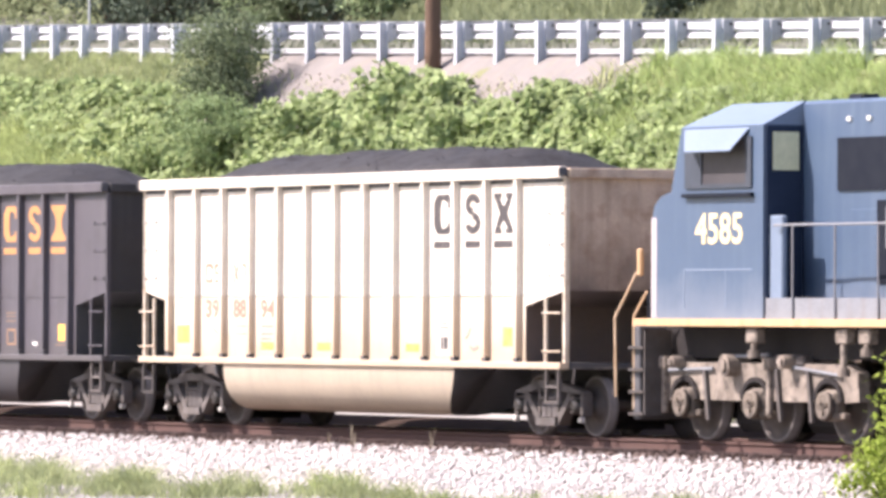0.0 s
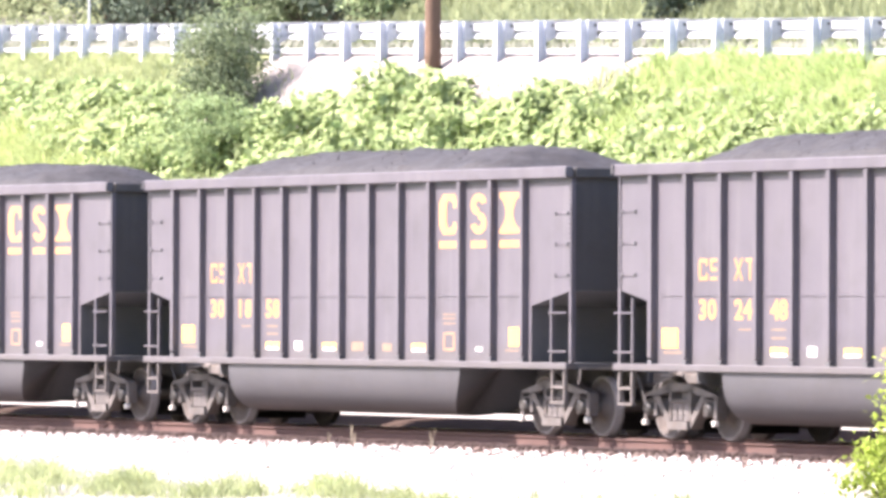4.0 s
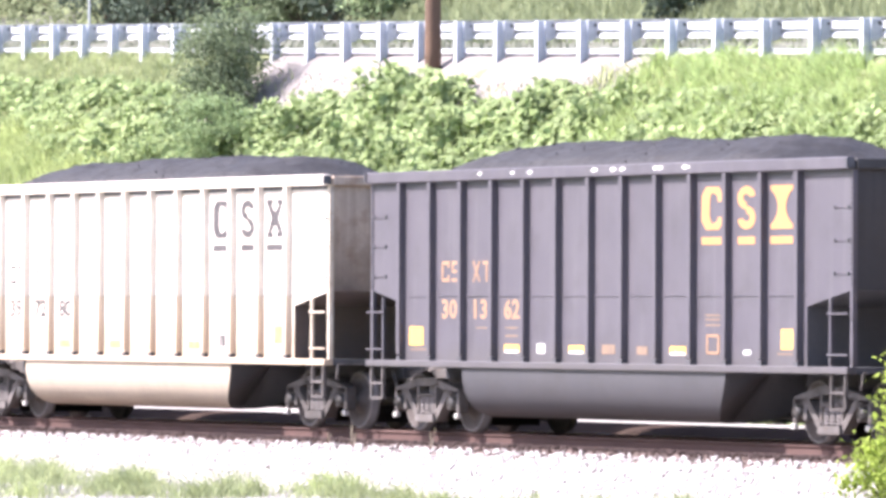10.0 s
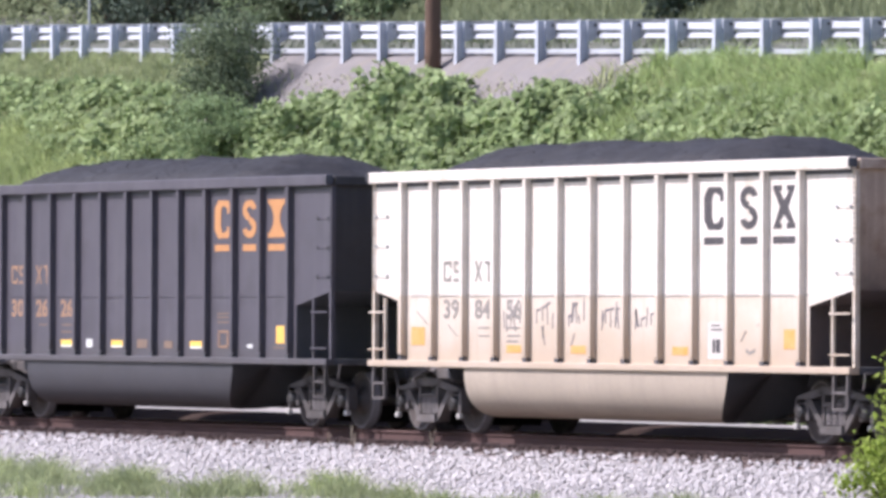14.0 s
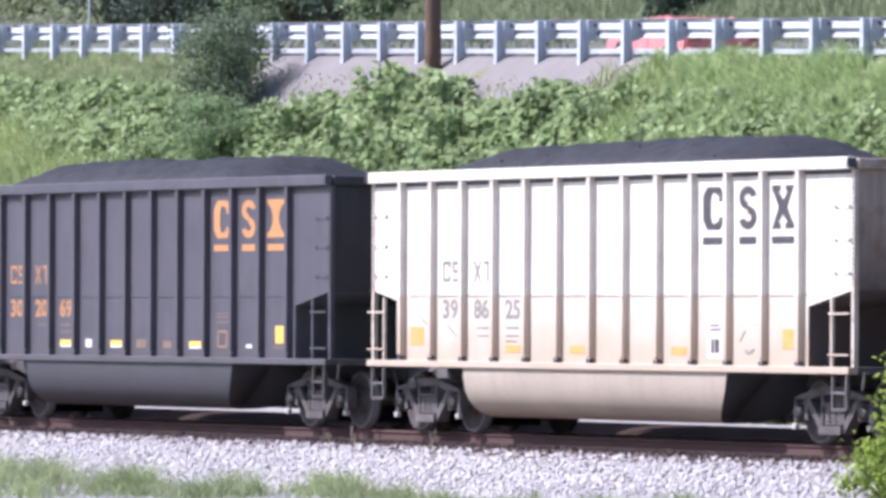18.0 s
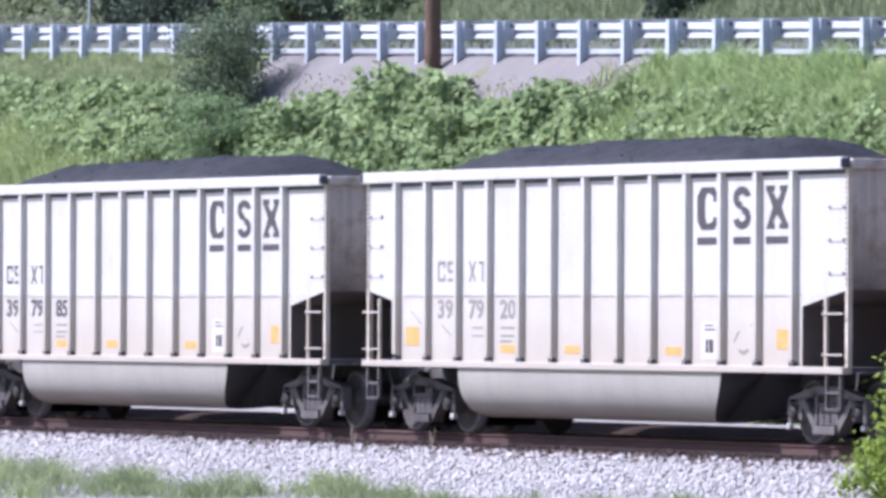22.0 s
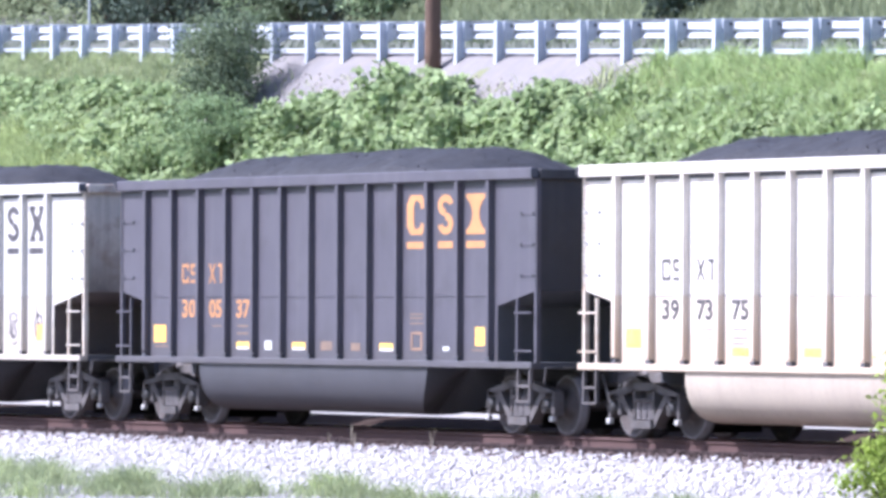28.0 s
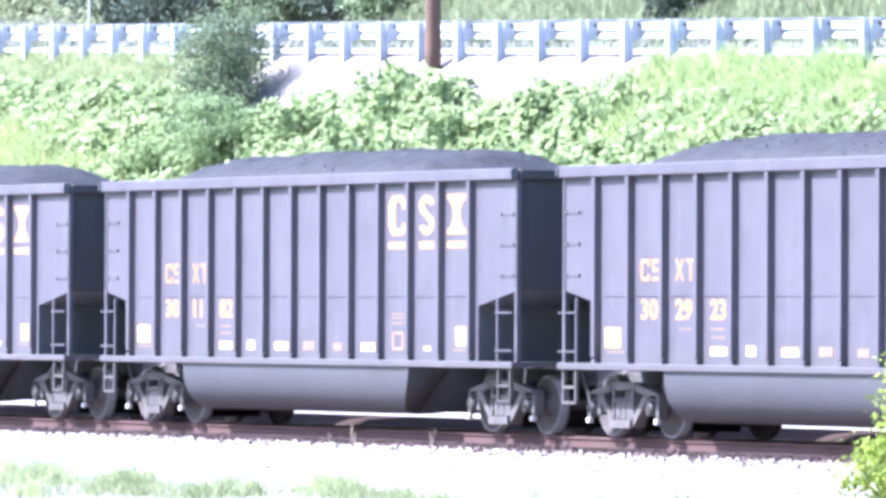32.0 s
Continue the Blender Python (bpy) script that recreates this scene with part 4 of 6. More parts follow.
def build_train():
    first, coal = {}, [coal_mesh(s) for s in (1, 2, 3, 4)]
    lumps = [lump_mesh(me, i) for i, me in enumerate(coal)]
    templates = {kind: gondola(kind) for kind in LIVERY}
    for k, kind, digits in CARS:
        at = HALF + PITCH * k
        if kind not in first:
            first[kind] = True
            car = templates[kind]
            car.matrix_basis = pose(at, 0, 0)
        else:
            car = copy_thing(templates[kind], pose(at, 0, 0))
        TRAIN.append((car, at, (k, kind, digits)))
    for car, at, (k, kind, digits) in TRAIN[:]:
        number(car, digits, kind, k)
        load = tagged(new("coal_load", coal[k % 4]), "heaped load of black coal in a gondola", "coal", "coal loads of the train")
        load.location.x = at
        part("loose_coal", lumps[k % 4], None, load)["kind"] = "stuff"
        TRAIN.append((load, at, None))
    for car, at, row in TRAIN:
        if row is None:
            continue
        k, kind, digits = row
        rng = random.Random(k + 50)
        if k in (7, 9, -5):
            # sprayed scrawls, kept as plain strokes
            for j in {7: (3, 4, 5, 6, 7), 9: (4, 5, 6), -5: (1, 4, 5, 6, 7, 9, 10, 11)}[k]:
                loops = []
                x0, x1 = panel(j, 0.20, 0.10)
                if k == 7:
                    # a line of short upright strokes with a few hooks
                    a = x0 + 0.02
                    while a < x1 - 0.08:
                        z, hh, lean = rng.uniform(1.60, 1.74), rng.uniform(0.14, 0.34), rng.uniform(-0.04, 0.06)
                        loops.append([(a, z), (a + 0.035, z), (a + lean + 0.035, z + hh), (a + lean, z + hh)])
                        if rng.random() < 0.45:
                            loops.append([(a + lean + 0.04, z + hh - 0.04), (a + lean + 0.13, z + hh - 0.02), (a + lean + 0.13, z + hh + 0.02), (a + lean + 0.04, z + hh)])
                        a += rng.uniform(0.09, 0.20)
                elif k == -5:
                    cx, cz, rx, rz = (x0 + x1) / 2 + rng.uniform(-0.05, 0.05), rng.uniform(1.56, 1.64), rng.uniform(0.17, 0.21), rng.uniform(0.18, 0.25)
                    for i in range(18):
                        a, b = i * 0.62 + 0.3, i * 0.62 + 0.95
                        if i == 9:
                            rx, rz, cz = rx * 0.6, rz * 0.65, cz - 0.05
                        w = rng.uniform(0.035, 0.055)
                        loops.append([(cx + rx * math.cos(a), cz + rz * math.sin(a)), (cx + rx * math.cos(b), cz + rz * math.sin(b)),
                                      (cx + (rx - w) * math.cos(b), cz + (rz - w) * math.sin(b)), (cx + (rx - w) * math.cos(a), cz + (rz - w) * math.sin(a))])
                for _ in range({7: 2, 9: 4, -5: 6}[k]):
                    a, z = rng.uniform(x0, x1 - 0.1), rng.uniform(1.3, 1.75)
                    d, hh = rng.uniform(-0.12, 0.12), rng.uniform(0.15, 0.32)
                    d = min(max(d, x0 - a), x1 - a - 0.04)
                    loops.append([(a, z), (a + 0.035, z), (a + d + 0.035, z + hh), (a + d, z + hh)])
                part("sprayed_scrawl", sheet(fresh(), loops, -WALL, 0.003), "paint_scrawl" if k != 9 else "faint_mark", car, "smudged sprayed paint strokes")["kind"] = "stuff"
        if k == 11:
            r = RIB_AT[9]
            for name, mat, y, loop, words in (
                    ("soot_streak", "paint_scrawl", -WALL, [(r + 0.07, 1.18), (r + 0.34, 1.18), (r + 0.30, 1.6), (r + 0.36, 2.0), (r + 0.27, 2.72), (r + 0.07, 2.80)], "dark soot streak running down the side"),
                    ("soot_streak", "paint_scrawl", -WALL - 0.101, [(r - 0.05, 1.24), (r + 0.05, 1.24), (r + 0.05, 2.62), (r - 0.02, 2.75)], "dark soot streak down a rib"),
                    ("soot_streak", "smudge", -WALL, [(r + 0.42, 1.2), (r + 0.80, 1.2), (r + 0.72, 1.5), (r + 0.78, 1.95), (r + 0.60, 2.05), (r + 0.50, 1.6)], "tan smudge beside the soot"),
                    ("soot_streak", "smudge", -WALL, [(r - 0.55, 1.22), (r - 0.22, 1.22), (r - 0.26, 1.9), (r - 0.33, 2.7), (r - 0.40, 2.0)], "tan smudge running down the side")):
                part(name, sheet(fresh(), [loop], y, 0.002), mat, car, words)
        if k == 10:
            for i in range(9):
                x = rng.uniform(-4.5, 3.5)
                part("bare_patch", sheet(fresh(), [[(x, 3.93), (x + rng.uniform(0.05, 0.12), 3.90), (x + rng.uniform(0.14, 0.3), 3.94), (x + 0.1, 3.965)]], -1.605, 0.003), "white_mark", car, "chipped pale paint on the rim")


build_train()


# ---- the locomotive ----


def locomotive():
    """Wide-cab diesel; x runs from its nose (0) towards its long hood."""
    loco = tagged(new("diesel_locomotive"), "blue diesel locomotive with a yellow stripe, coupled to coal cars", "locomotive")
    cab = [(0.78, 1.72), (0.78, 3.15), (0.86, 3.38), (1.05, 3.52), (1.36, 3.58), (1.66, 4.50), (4.02, 4.50), (4.02, 1.72)]
    bm = prism(fresh(), cab, -1.53, 1.53)
    roof_bm = fresh()
    # sloping roof shoulders
    a = [roof_bm.verts.new(v) for v in ((1.66, -1.53, 4.50), (4.02, -1.53, 4.50), (4.02, 1.53, 4.50), (1.66, 1.53, 4.50))]
    b = [roof_bm.verts.new(v) for v in ((1.95, -0.85, 4.84), (4.02, -0.85, 4.84), (4.02, 0.85, 4.84), (1.95, 0.85, 4.84))]
    for i in range(4):
        roof_bm.faces.new((a[i], a[(i + 1) % 4], b[(i + 1) % 4], b[i]))
    roof_bm.faces.new(b)
    roof_bm.faces.new(a[::-1])
    bmesh.ops.recalc_face_normals(roof_bm, faces=roof_bm.faces)
    body = part("cab", bm, "blue_paint", loco)
    part("cab_roof", roof_bm, "pale_blue", loco, "pale blue roof, lightened for the high sun on it")
    for s in (-1, 1):
        f = lambda v: tuple(sorted((s * v[0], s * v[1])))
        bm = fresh()
        y0, y1 = f((1.53, 1.56))
        for x0, x1, z0, z1 in ((1.80, 3.72, 3.62, 3.68), (1.80, 3.72, 4.28, 4.34), (1.80, 2.28, 3.68, 4.28), (3.56, 3.72, 3.68, 4.28)):
            box(bm, x0, x1, y0, y1, z0, z1)
        win = part("side_window", bm, "cab_frame", loco)
        part("pane", box(fresh(), 2.28, 3.56, *f((1.53, 1.538)), 3.68, 4.28), "glass", win)
        # ledge coloured dark to give the shadow line under the side window
        part("window_ledge", box(fresh(), 1.78, 3.76, *f((1.53, 1.60)), 3.49, 3.55), "dark_blue", loco)
        bm = fresh()
        v = [bm.verts.new(p) for p in ((1.74, s * 1.53, 4.47), (3.62, s * 1.53, 4.47), (3.50, s * 1.78, 4.15), (2.18, s * 1.78, 4.15))]
        w = [bm.verts.new(p.co + Vector((0, 0, -0.02))) for p in v]
        bm.faces.new(v)
        bm.faces.new(w[::-1])
        for i in range(4):
            bm.faces.new((v[i], w[i], w[(i + 1) % 4], v[(i + 1) % 4]))
        bmesh.ops.recalc_face_normals(bm, faces=bm.faces)
        part("sun_visor", bm, "pale_blue", loco)
        bm = fresh()
        for x0, x1, z0, z1 in ((1.75, 3.70, 2.45, 2.475), (2.95, 2.97, 1.92, 2.45), (1.75, 1.77, 1.92, 2.45)):
            box(bm, x0, x1, *f((1.53, 1.535)), z0, z1)
        part("access_door_edge", bm, "pale_blue", loco)
        part("walkway", box(fresh(), 4.02, 22.0, *f((0.92, 1.56)), 1.70, 1.76), "frame", loco)
        part("frame_stripe", box(fresh(), 0.30, 22.2, *f((1.50, 1.575)), 1.66, 1.765), "yellow_paint", loco)
        part("walkway_skirt", box(fresh(), 3.95, 8.2, *f((1.45, 1.50)), 1.76, 2.06), "skirt", loco)
        bm = fresh()
        xs = [4.83 + 1.17 * i for i in range(14)]
        for x in xs:
            rod(bm, (x, s * 1.52, 1.76), (x, s * 1.52, 3.08), 0.019, n=6)
        rod(bm, (4.3, s * 1.52, 3.08), (xs[-1], s * 1.52, 3.08), 0.019, n=6)
        part("handrail", bm, "skirt", loco)
        part("locker", box(fresh(), 4.065, 4.42, *f((1.36, 1.45)), 1.76, 3.22, 0.02), "pale_blue", loco)
        part("air_grille", box(fresh(), 5.05, 7.6, *f((0.90, 0.93)), 3.56, 4.30), "dark_blue", loco)
        part("hood_door", box(fresh(), 5.4, 6.6, *f((0.90, 0.92)), 1.9, 3.3, 0.01), "blue_paint", loco)
        part("hood_door", box(fresh(), 7.0, 8.4, *f((0.90, 0.92)), 1.9, 3.3, 0.01), "blue_paint", loco)
        bm = fresh()
        for path in (((-0.42, 0.62), (-0.46, 1.78), (0.20, 2.43)), ((0.12, 0.45), (0.12, 1.80), (0.50, 2.15))):
            for p, q in zip(path, path[1:]):
                rod(bm, (p[0], s * 1.45, p[1]), (q[0], s * 1.45, q[1]), 0.019, n=6)
        part("step_handrail", bm, "pale_rail", loco)
        bm = fresh()
        for k in range(4):
            box(bm, 0.08, 0.52, *f((1.05, 1.52)), 0.36 + k * 0.32, 0.40 + k * 0.32)
        box(bm, 0.50, 0.54, *f((1.05, 1.50)), 0.36, 1.6)
        part("step_well", bm, "truck", loco)
        # number board on the cab side
        me, wide = text_mesh("4585", 0.44)
        me.transform(Matrix.Diagonal((1.36 / wide, 1, 1, 1)))
        me.materials.append(M["cream_mark"])
        ob = part("road_number", me, None, loco, "cream road number")
        if s < 0:
            ob.location = (2.08, -1.536, 2.84)
        else:
            ob.matrix_basis = pose(3.20, 1.536, 2.86, 0, 0, 180)
    panel_ = part("equipment_door", box(fresh(), 6.15, 8.4, -0.945, -0.922, 2.25, 3.42, 0.01), "dark_blue", loco)
    for x in (6.42, 7.02, 7.62):
        part("door_pane", box(fresh(), x, x + 0.5, -0.953, -0.945, 2.75, 3.32), "skirt", panel_)
    part("nose_handhold", box(fresh(), 0.24, 0.34, -1.48, -1.40, 2.38, 2.78, 0.02), "yellow_paint", loco)
    part("nose_edge", box(fresh(), 0.783, 0.94, -1.534, -1.531, 1.78, 3.22), "pale_edge", loco, "pinkish cream edge of the nose")
    # the rear wall has its shade painted in as a darker navy
    part("rear_door", box(fresh(), 4.02, 4.06, -1.50, -0.905, 1.80, 4.49, 0.01), "shaded_navy", loco, "rear wall of the cab, blue darkened for its shade")
    # pane coloured pale for the bright greenery that shows through it
    part("rear_window", box(fresh(), 4.06, 4.075, -1.40, -0.98, 3.86, 4.40), "pale_pane", loco, "pale rear cab window")
    part("nose_band", box(fresh(), 0.765, 0.80, -1.50, 1.50, 1.78, 3.2), "yellow_paint", loco)
    part("hood", box(fresh(), 4.02, 21.8, -0.90, 0.90, 1.72, 4.84, 0.05), "blue_paint", loco)
    bm = fresh()
    box(bm, 16.5, 21.6, -1.45, 1.45, 3.9, 4.78, 0.05)
    part("radiator_housing", bm, "blue_paint", loco)
    part("horn", box(fresh(), 4.35, 4.75, -0.35, -0.05, 4.84, 4.94, 0.03), "dark_blue", loco)
    for x in (5.3, 5.85):
        part("roof_lamp_plate", box(fresh(), x, x + 0.10, -0.93, -0.90, 4.53, 4.59), "white_mark", loco)
    part("underframe", box(fresh(), 0.30, 22.2, -1.02, 1.02, 1.20, 1.69), "pit_black", loco)
    part("fuel_tank", box(fresh(), 8.3, 14.0, -1.40, 1.40, 0.42, 1.28, 0.12), "end_black", loco)
    part("pilot", box(fresh(), 0.10, 0.30, -1.45, 1.45, 0.30, 1.65, 0.02), "end_black", loco)
    bm = fresh()
    box(bm, -0.45, 0.12, -0.14, 0.14, 0.74, 0.98, 0.02)
    box(bm, -0.62, -0.40, -0.17, 0.17, 0.70, 1.02, 0.04)
    part("coupler", bm, "truck", loco)
    for x, low in ((3.62, 1.26), (6.12, 1.02), (6.75, 1.30)):
        bm = fresh()
        rod(bm, (x, -1.44, low), (x, -1.44, 1.45), 0.05, n=10)
        box(bm, x - 0.15, x + 0.15, -1.50, -1.34, 1.42, 1.63, 0.02)
        rod(bm, (x, -1.44, low - 0.05), (x, -1.44, low + 0.06), 0.09, n=10)
        part("sand_pipe", bm, "loco_frame", loco)
    for cx in (3.22, 18.9):
        bm = fresh()
        box(bm, -2.5, 2.5, -0.9, 0.9, 0.70, 0.95, 0.03)
        truck = part("truck", bm, "truck", loco, "six-wheel cast steel truck under brown grime")
        truck.location = (cx, 0, 0)
        for s in (-1, 1):
            y0, y1 = sorted((s * 0.98, s * 1.16))
            bm = fresh()
            # deep cast frame, arched over each axle
            outline = [(-2.85, 0.50), (-2.80, 1.02), (-2.45, 1.14), (2.45, 1.14), (2.80, 1.02), (2.85, 0.62)]
            for x in (2.05, 0.0, -2.05):
                outline += [(x + 0.40 * math.cos(a), 0.60 + 0.32 * math.sin(a)) for a in (math.pi * i / 8 for i in range(9))]
            prism(bm, outline, y0, y1)
            part("side_frame", bm, "loco_frame", truck)
            for x in (-2.05, 0.0, 2.05):
                bm = fresh()
                box(bm, x - 0.21, x + 0.21, *sorted((s * 1.00, s * 1.20)), 0.34, 0.78, 0.05)
                box(bm, x - 0.34, x + 0.34, *sorted((s * 1.02, s * 1.14)), 0.36, 0.46, 0.02)
                part("journal_box", bm, "loco_truck", truck)
                # black arc in place of the shade round each journal
                bm = fresh()
                for i in range(9):
                    t0, t1 = (math.pi * (0.02 + 0.96 * (i + d) / 9) for d in (0, 1))
                    bar2d(bm, (x + 0.37 * math.cos(t0), 0.60 + 0.31 * math.sin(t0)), (x + 0.37 * math.cos(t1), 0.60 + 0.31 * math.sin(t1)), 0.07, *sorted((s * 1.10, s * 1.21)))
                part("pedestal_liner", bm, "pit_black", truck)
                bm = lathe(fresh(), [(0.0, 0.10, 0), (0.0, 0.20, 0), (0.05, 0.20, 0), (0.07, 0.16, 0), (0.05, 0.10, 0)], 18)
                ring = part("axle_cover", bm, "truck", truck)
                ring.location = (x, s * 1.20, 0.55)
                ring.scale.y = s
                bm = lathe(fresh(), [(0.04, 0.13, 0), (0.04, 0.205, 0), (0.085, 0.20, 0), (0.09, 0.16, 0), (0.07, 0.13, 0)], 18)
                for k in range(3):
                    a = 0.4 + k * 2.094
                    rod(bm, (0.09 * math.cos(a), 0.05, 0.09 * math.sin(a)), (0.09 * math.cos(a), 0.10, 0.09 * math.sin(a)), 0.03, n=6)
                ring = part("cover_rim", bm, "loco_truck", truck)
                ring.location = (x, s * 1.20, 0.55)
                ring.scale.y = s
            for x, z, r in ((-0.62, 1.10, 0.16), (1.02, 1.16, 0.10), (-2.15, 1.14, 0.09)):
                bm = fresh()
                rod(bm, (x, s * 1.0, z), (x, s * 1.36, z), r, n=16)
                rod(bm, (x, s * 1.36, z), (x, s * 1.40, z), r * 0.6, n=12)
                part("brake_cylinder", bm, "loco_frame", truck)
            for x in (-2.62, 0.42):
                bm = fresh()
                box(bm, x - 0.05, x + 0.05, *sorted((s * 1.15, s * 1.24)), 0.40, 1.18, 0.02)
                box(bm, x - 0.11, x + 0.11, *sorted((s * 1.15, s * 1.27)), 1.04, 1.22, 0.02)
                part("hanger", bm, "loco_frame", truck)
            for a, b in (((-2.5, 1.02), (-1.2, 1.05)), ((-0.9, 1.22), (0.4, 1.26)), ((0.9, 1.10), (2.4, 0.98))):
                part("air_pipe", rod(fresh(), (a[0], s * 1.20, a[1]), (b[0], s * 1.20, b[1]), 0.025, n=6), "skirt", truck)
            for x in (-1.45, 0.62, 1.5):
                bm = fresh()
                bar2d(bm, (x, 1.05), (x + 0.12, 0.32), 0.07, *sorted((s * 1.17, s * 1.22)))
                part("brake_hanger", bm, "truck", truck)
            part("bolster_end", box(fresh(), 0.50, 1.35, *sorted((s * 1.0, s * 1.19)), 1.10, 1.26, 0.03), "truck", truck)
        for x in (-2.05, 0.0, 2.05):
            wheel_set(truck, x, radius=0.533, out=1.27)
        for x in (-1.1, 0.95, 2.9):
            part("traction_motor", box(fresh(), x - 0.55, x + 0.45, -0.62, 0.62, 0.14, 0.80, 0.12), "pit_black", truck)
    return loco


LOCO = locomotive()
LOCO_START = 12.44  # where its nose end stands as the clip begins


# ---- guardrail, pole and signs by the road ----
POST_STEP = 2.163


def guardrail():
    rail = tagged(new("guardrail"), "galvanised steel guardrail on posts along the road", "guardrail", kind="structure")
    first = -23.38 - 18 * POST_STEP
    shapes = {}
    n = 46

    def again(name, mat, x, build):
        """The same piece at each post, on one mesh."""
        if name not in shapes:
            ob = part(name, build(fresh()), mat, rail)
            shapes[name] = ob.data
        else:
            ob = part(name, shapes[name], None, rail)
        ob.matrix_basis = pose(x, float(road_y(x)), float(road_z(x)), 0, 0, -6.7)
        return ob

    def i_beam(bm):
        box(bm, -0.075, 0.075, -0.010, 0.006, -0.35, 0.885, 0.004)
        box(bm, -0.075, 0.075, 0.150, 0.166, -0.35, 0.885, 0.004)
        box(bm, -0.006, 0.006, 0.006, 0.150, -0.35, 0.885)
        return bm

    def block(bm):
        """The block that holds the beam off its post, cut back at its foot."""
        outline = [(0.170, 0.50), (0.24, 0.50), (0.34, 0.56), (0.34, 0.875), (0.170, 0.875)]
        a = [bm.verts.new((-0.07, u, v)) for u, v in outline]
        b = [bm.verts.new((0.07, u, v)) for u, v in outline]
        bm.faces.new(a)
        bm.faces.new(b[::-1])
        for i in range(5):
            bm.faces.new((a[i], b[i], b[(i + 1) % 5], a[(i + 1) % 5]))
        bmesh.ops.recalc_face_normals(bm, faces=bm.faces)
        return bm

    def bolt_heads(bm):
        rod(bm, (0.071, 0.30, 0.80), (0.095, 0.30, 0.80), 0.028, n=8)
        return bm

    for i in range(n):
        x = first + POST_STEP * i
        again("post", "post_steel", x, i_beam)
        again("blockout", "block_steel", x, block)
        again("bolt", "bearing", x, bolt_heads)
    # W-shaped beam, and the flat rub rail below it
    w = [(u + 0.115, v + 0.075) for u, v in ((0.225, 0.835), (0.235, 0.83), (0.295, 0.805), (0.30, 0.79), (0.23, 0.675), (0.225, 0.645), (0.295, 0.62), (0.30, 0.605), (0.235, 0.505), (0.225, 0.49))]
    step = POST_STEP * 2
    for i in range((n - 1) // 2):
        x0, x1 = first + step * i, first + step * (i + 1) + 0.05
        bm = fresh()
        lines = [[bm.verts.new((x, float(road_y(x)) + u, float(road_z(x)) + v)) for u, v in w + [(u + 0.006, v) for u, v in w[::-1]]] for x in (x0, x1)]
        k = len(lines[0])
        for j in range(k):
            bm.faces.new((lines[0][j], lines[1][j], lines[1][(j + 1) % k], lines[0][(j + 1) % k]))
        bmesh.ops.recalc_face_normals(bm, faces=bm.faces)
        part("beam", bm, "galvanised", rail)
        bm = fresh()
        q = [(0.17, 0.27), (0.21, 0.27), (0.21, 0.36), (0.17, 0.36)]
        lines = [[bm.verts.new((x, float(road_y(x)) + u, float(road_z(x)) + v)) for u, v in q] for x in (x0, x1 - 0.06)]
        for j in range(4):
            bm.faces.new((lines[0][j], lines[1][j], lines[1][(j + 1) % 4], lines[0][(j + 1) % 4]))
        bm.faces.new(lines[0])
        bm.faces.new(lines[1][::-1])
        bmesh.ops.recalc_face_normals(bm, faces=bm.faces)
        part("rub_rail", bm, "galvanised", rail)


guardrail()


def utility_pole():
    x, y = -21.85, 12.95
    z = float(ground_z(x, y)) - 0.3
    bm = fresh()
    lathe(bm, [(10.5 * i / 14, 0.165 - 0.05 * i / 14 + 0.003 * math.sin(i * 2.3), 0) for i in range(15)], 18, "z")
    ob = part("utility_pole", bm, "pole_wood")
    ob.location = (x, y, z)
    tagged(ob, "round brown treated timber pole rooted at the top of the bank", "utility pole")


utility_pole()


def road_sign():
    sign = tagged(new("road_sign"), "small grey road sign on a thin steel post behind the guardrail", "road sign")
    x = -46.6
    y = float(road_y(x)) + 0.75
    sign.location = (x, y, float(road_z(x)) - 0.05)
    part("post", rod(fresh(), (0, 0, 0), (0, 0, 3.5), 0.03, n=8), "galvanised", sign)
    part("plate", box(fresh(), -0.30, 0.30, -0.045, -0.035, 2.75, 3.45, 0.003), "post_steel", sign, "grey back of a metal plate")


road_sign()


# ---- plants ----
def bank_point(x, up):
    """A place on the bank at x, by how far up it lies (0 foot, 1 road edge)."""
    y = 4.5 + up * (road_y(x) - 0.55 - 4.5)
    return y, ground_z(x, y)


def waves(x, u, f, seed):
    """Smooth unevenness between 0 and 1."""
    r = np.random.default_rng(seed)
    v = 0
    for k in range(5):
        a, b, c = r.uniform(0.5, 1.5), r.uniform(0.5, 1.5), r.uniform(0, 6.28)
        v = v + np.sin(f * a * x * (1 if k % 2 else -1) + f * b * u + c)
    return clip(0.5 + v / 5, 0, 1)


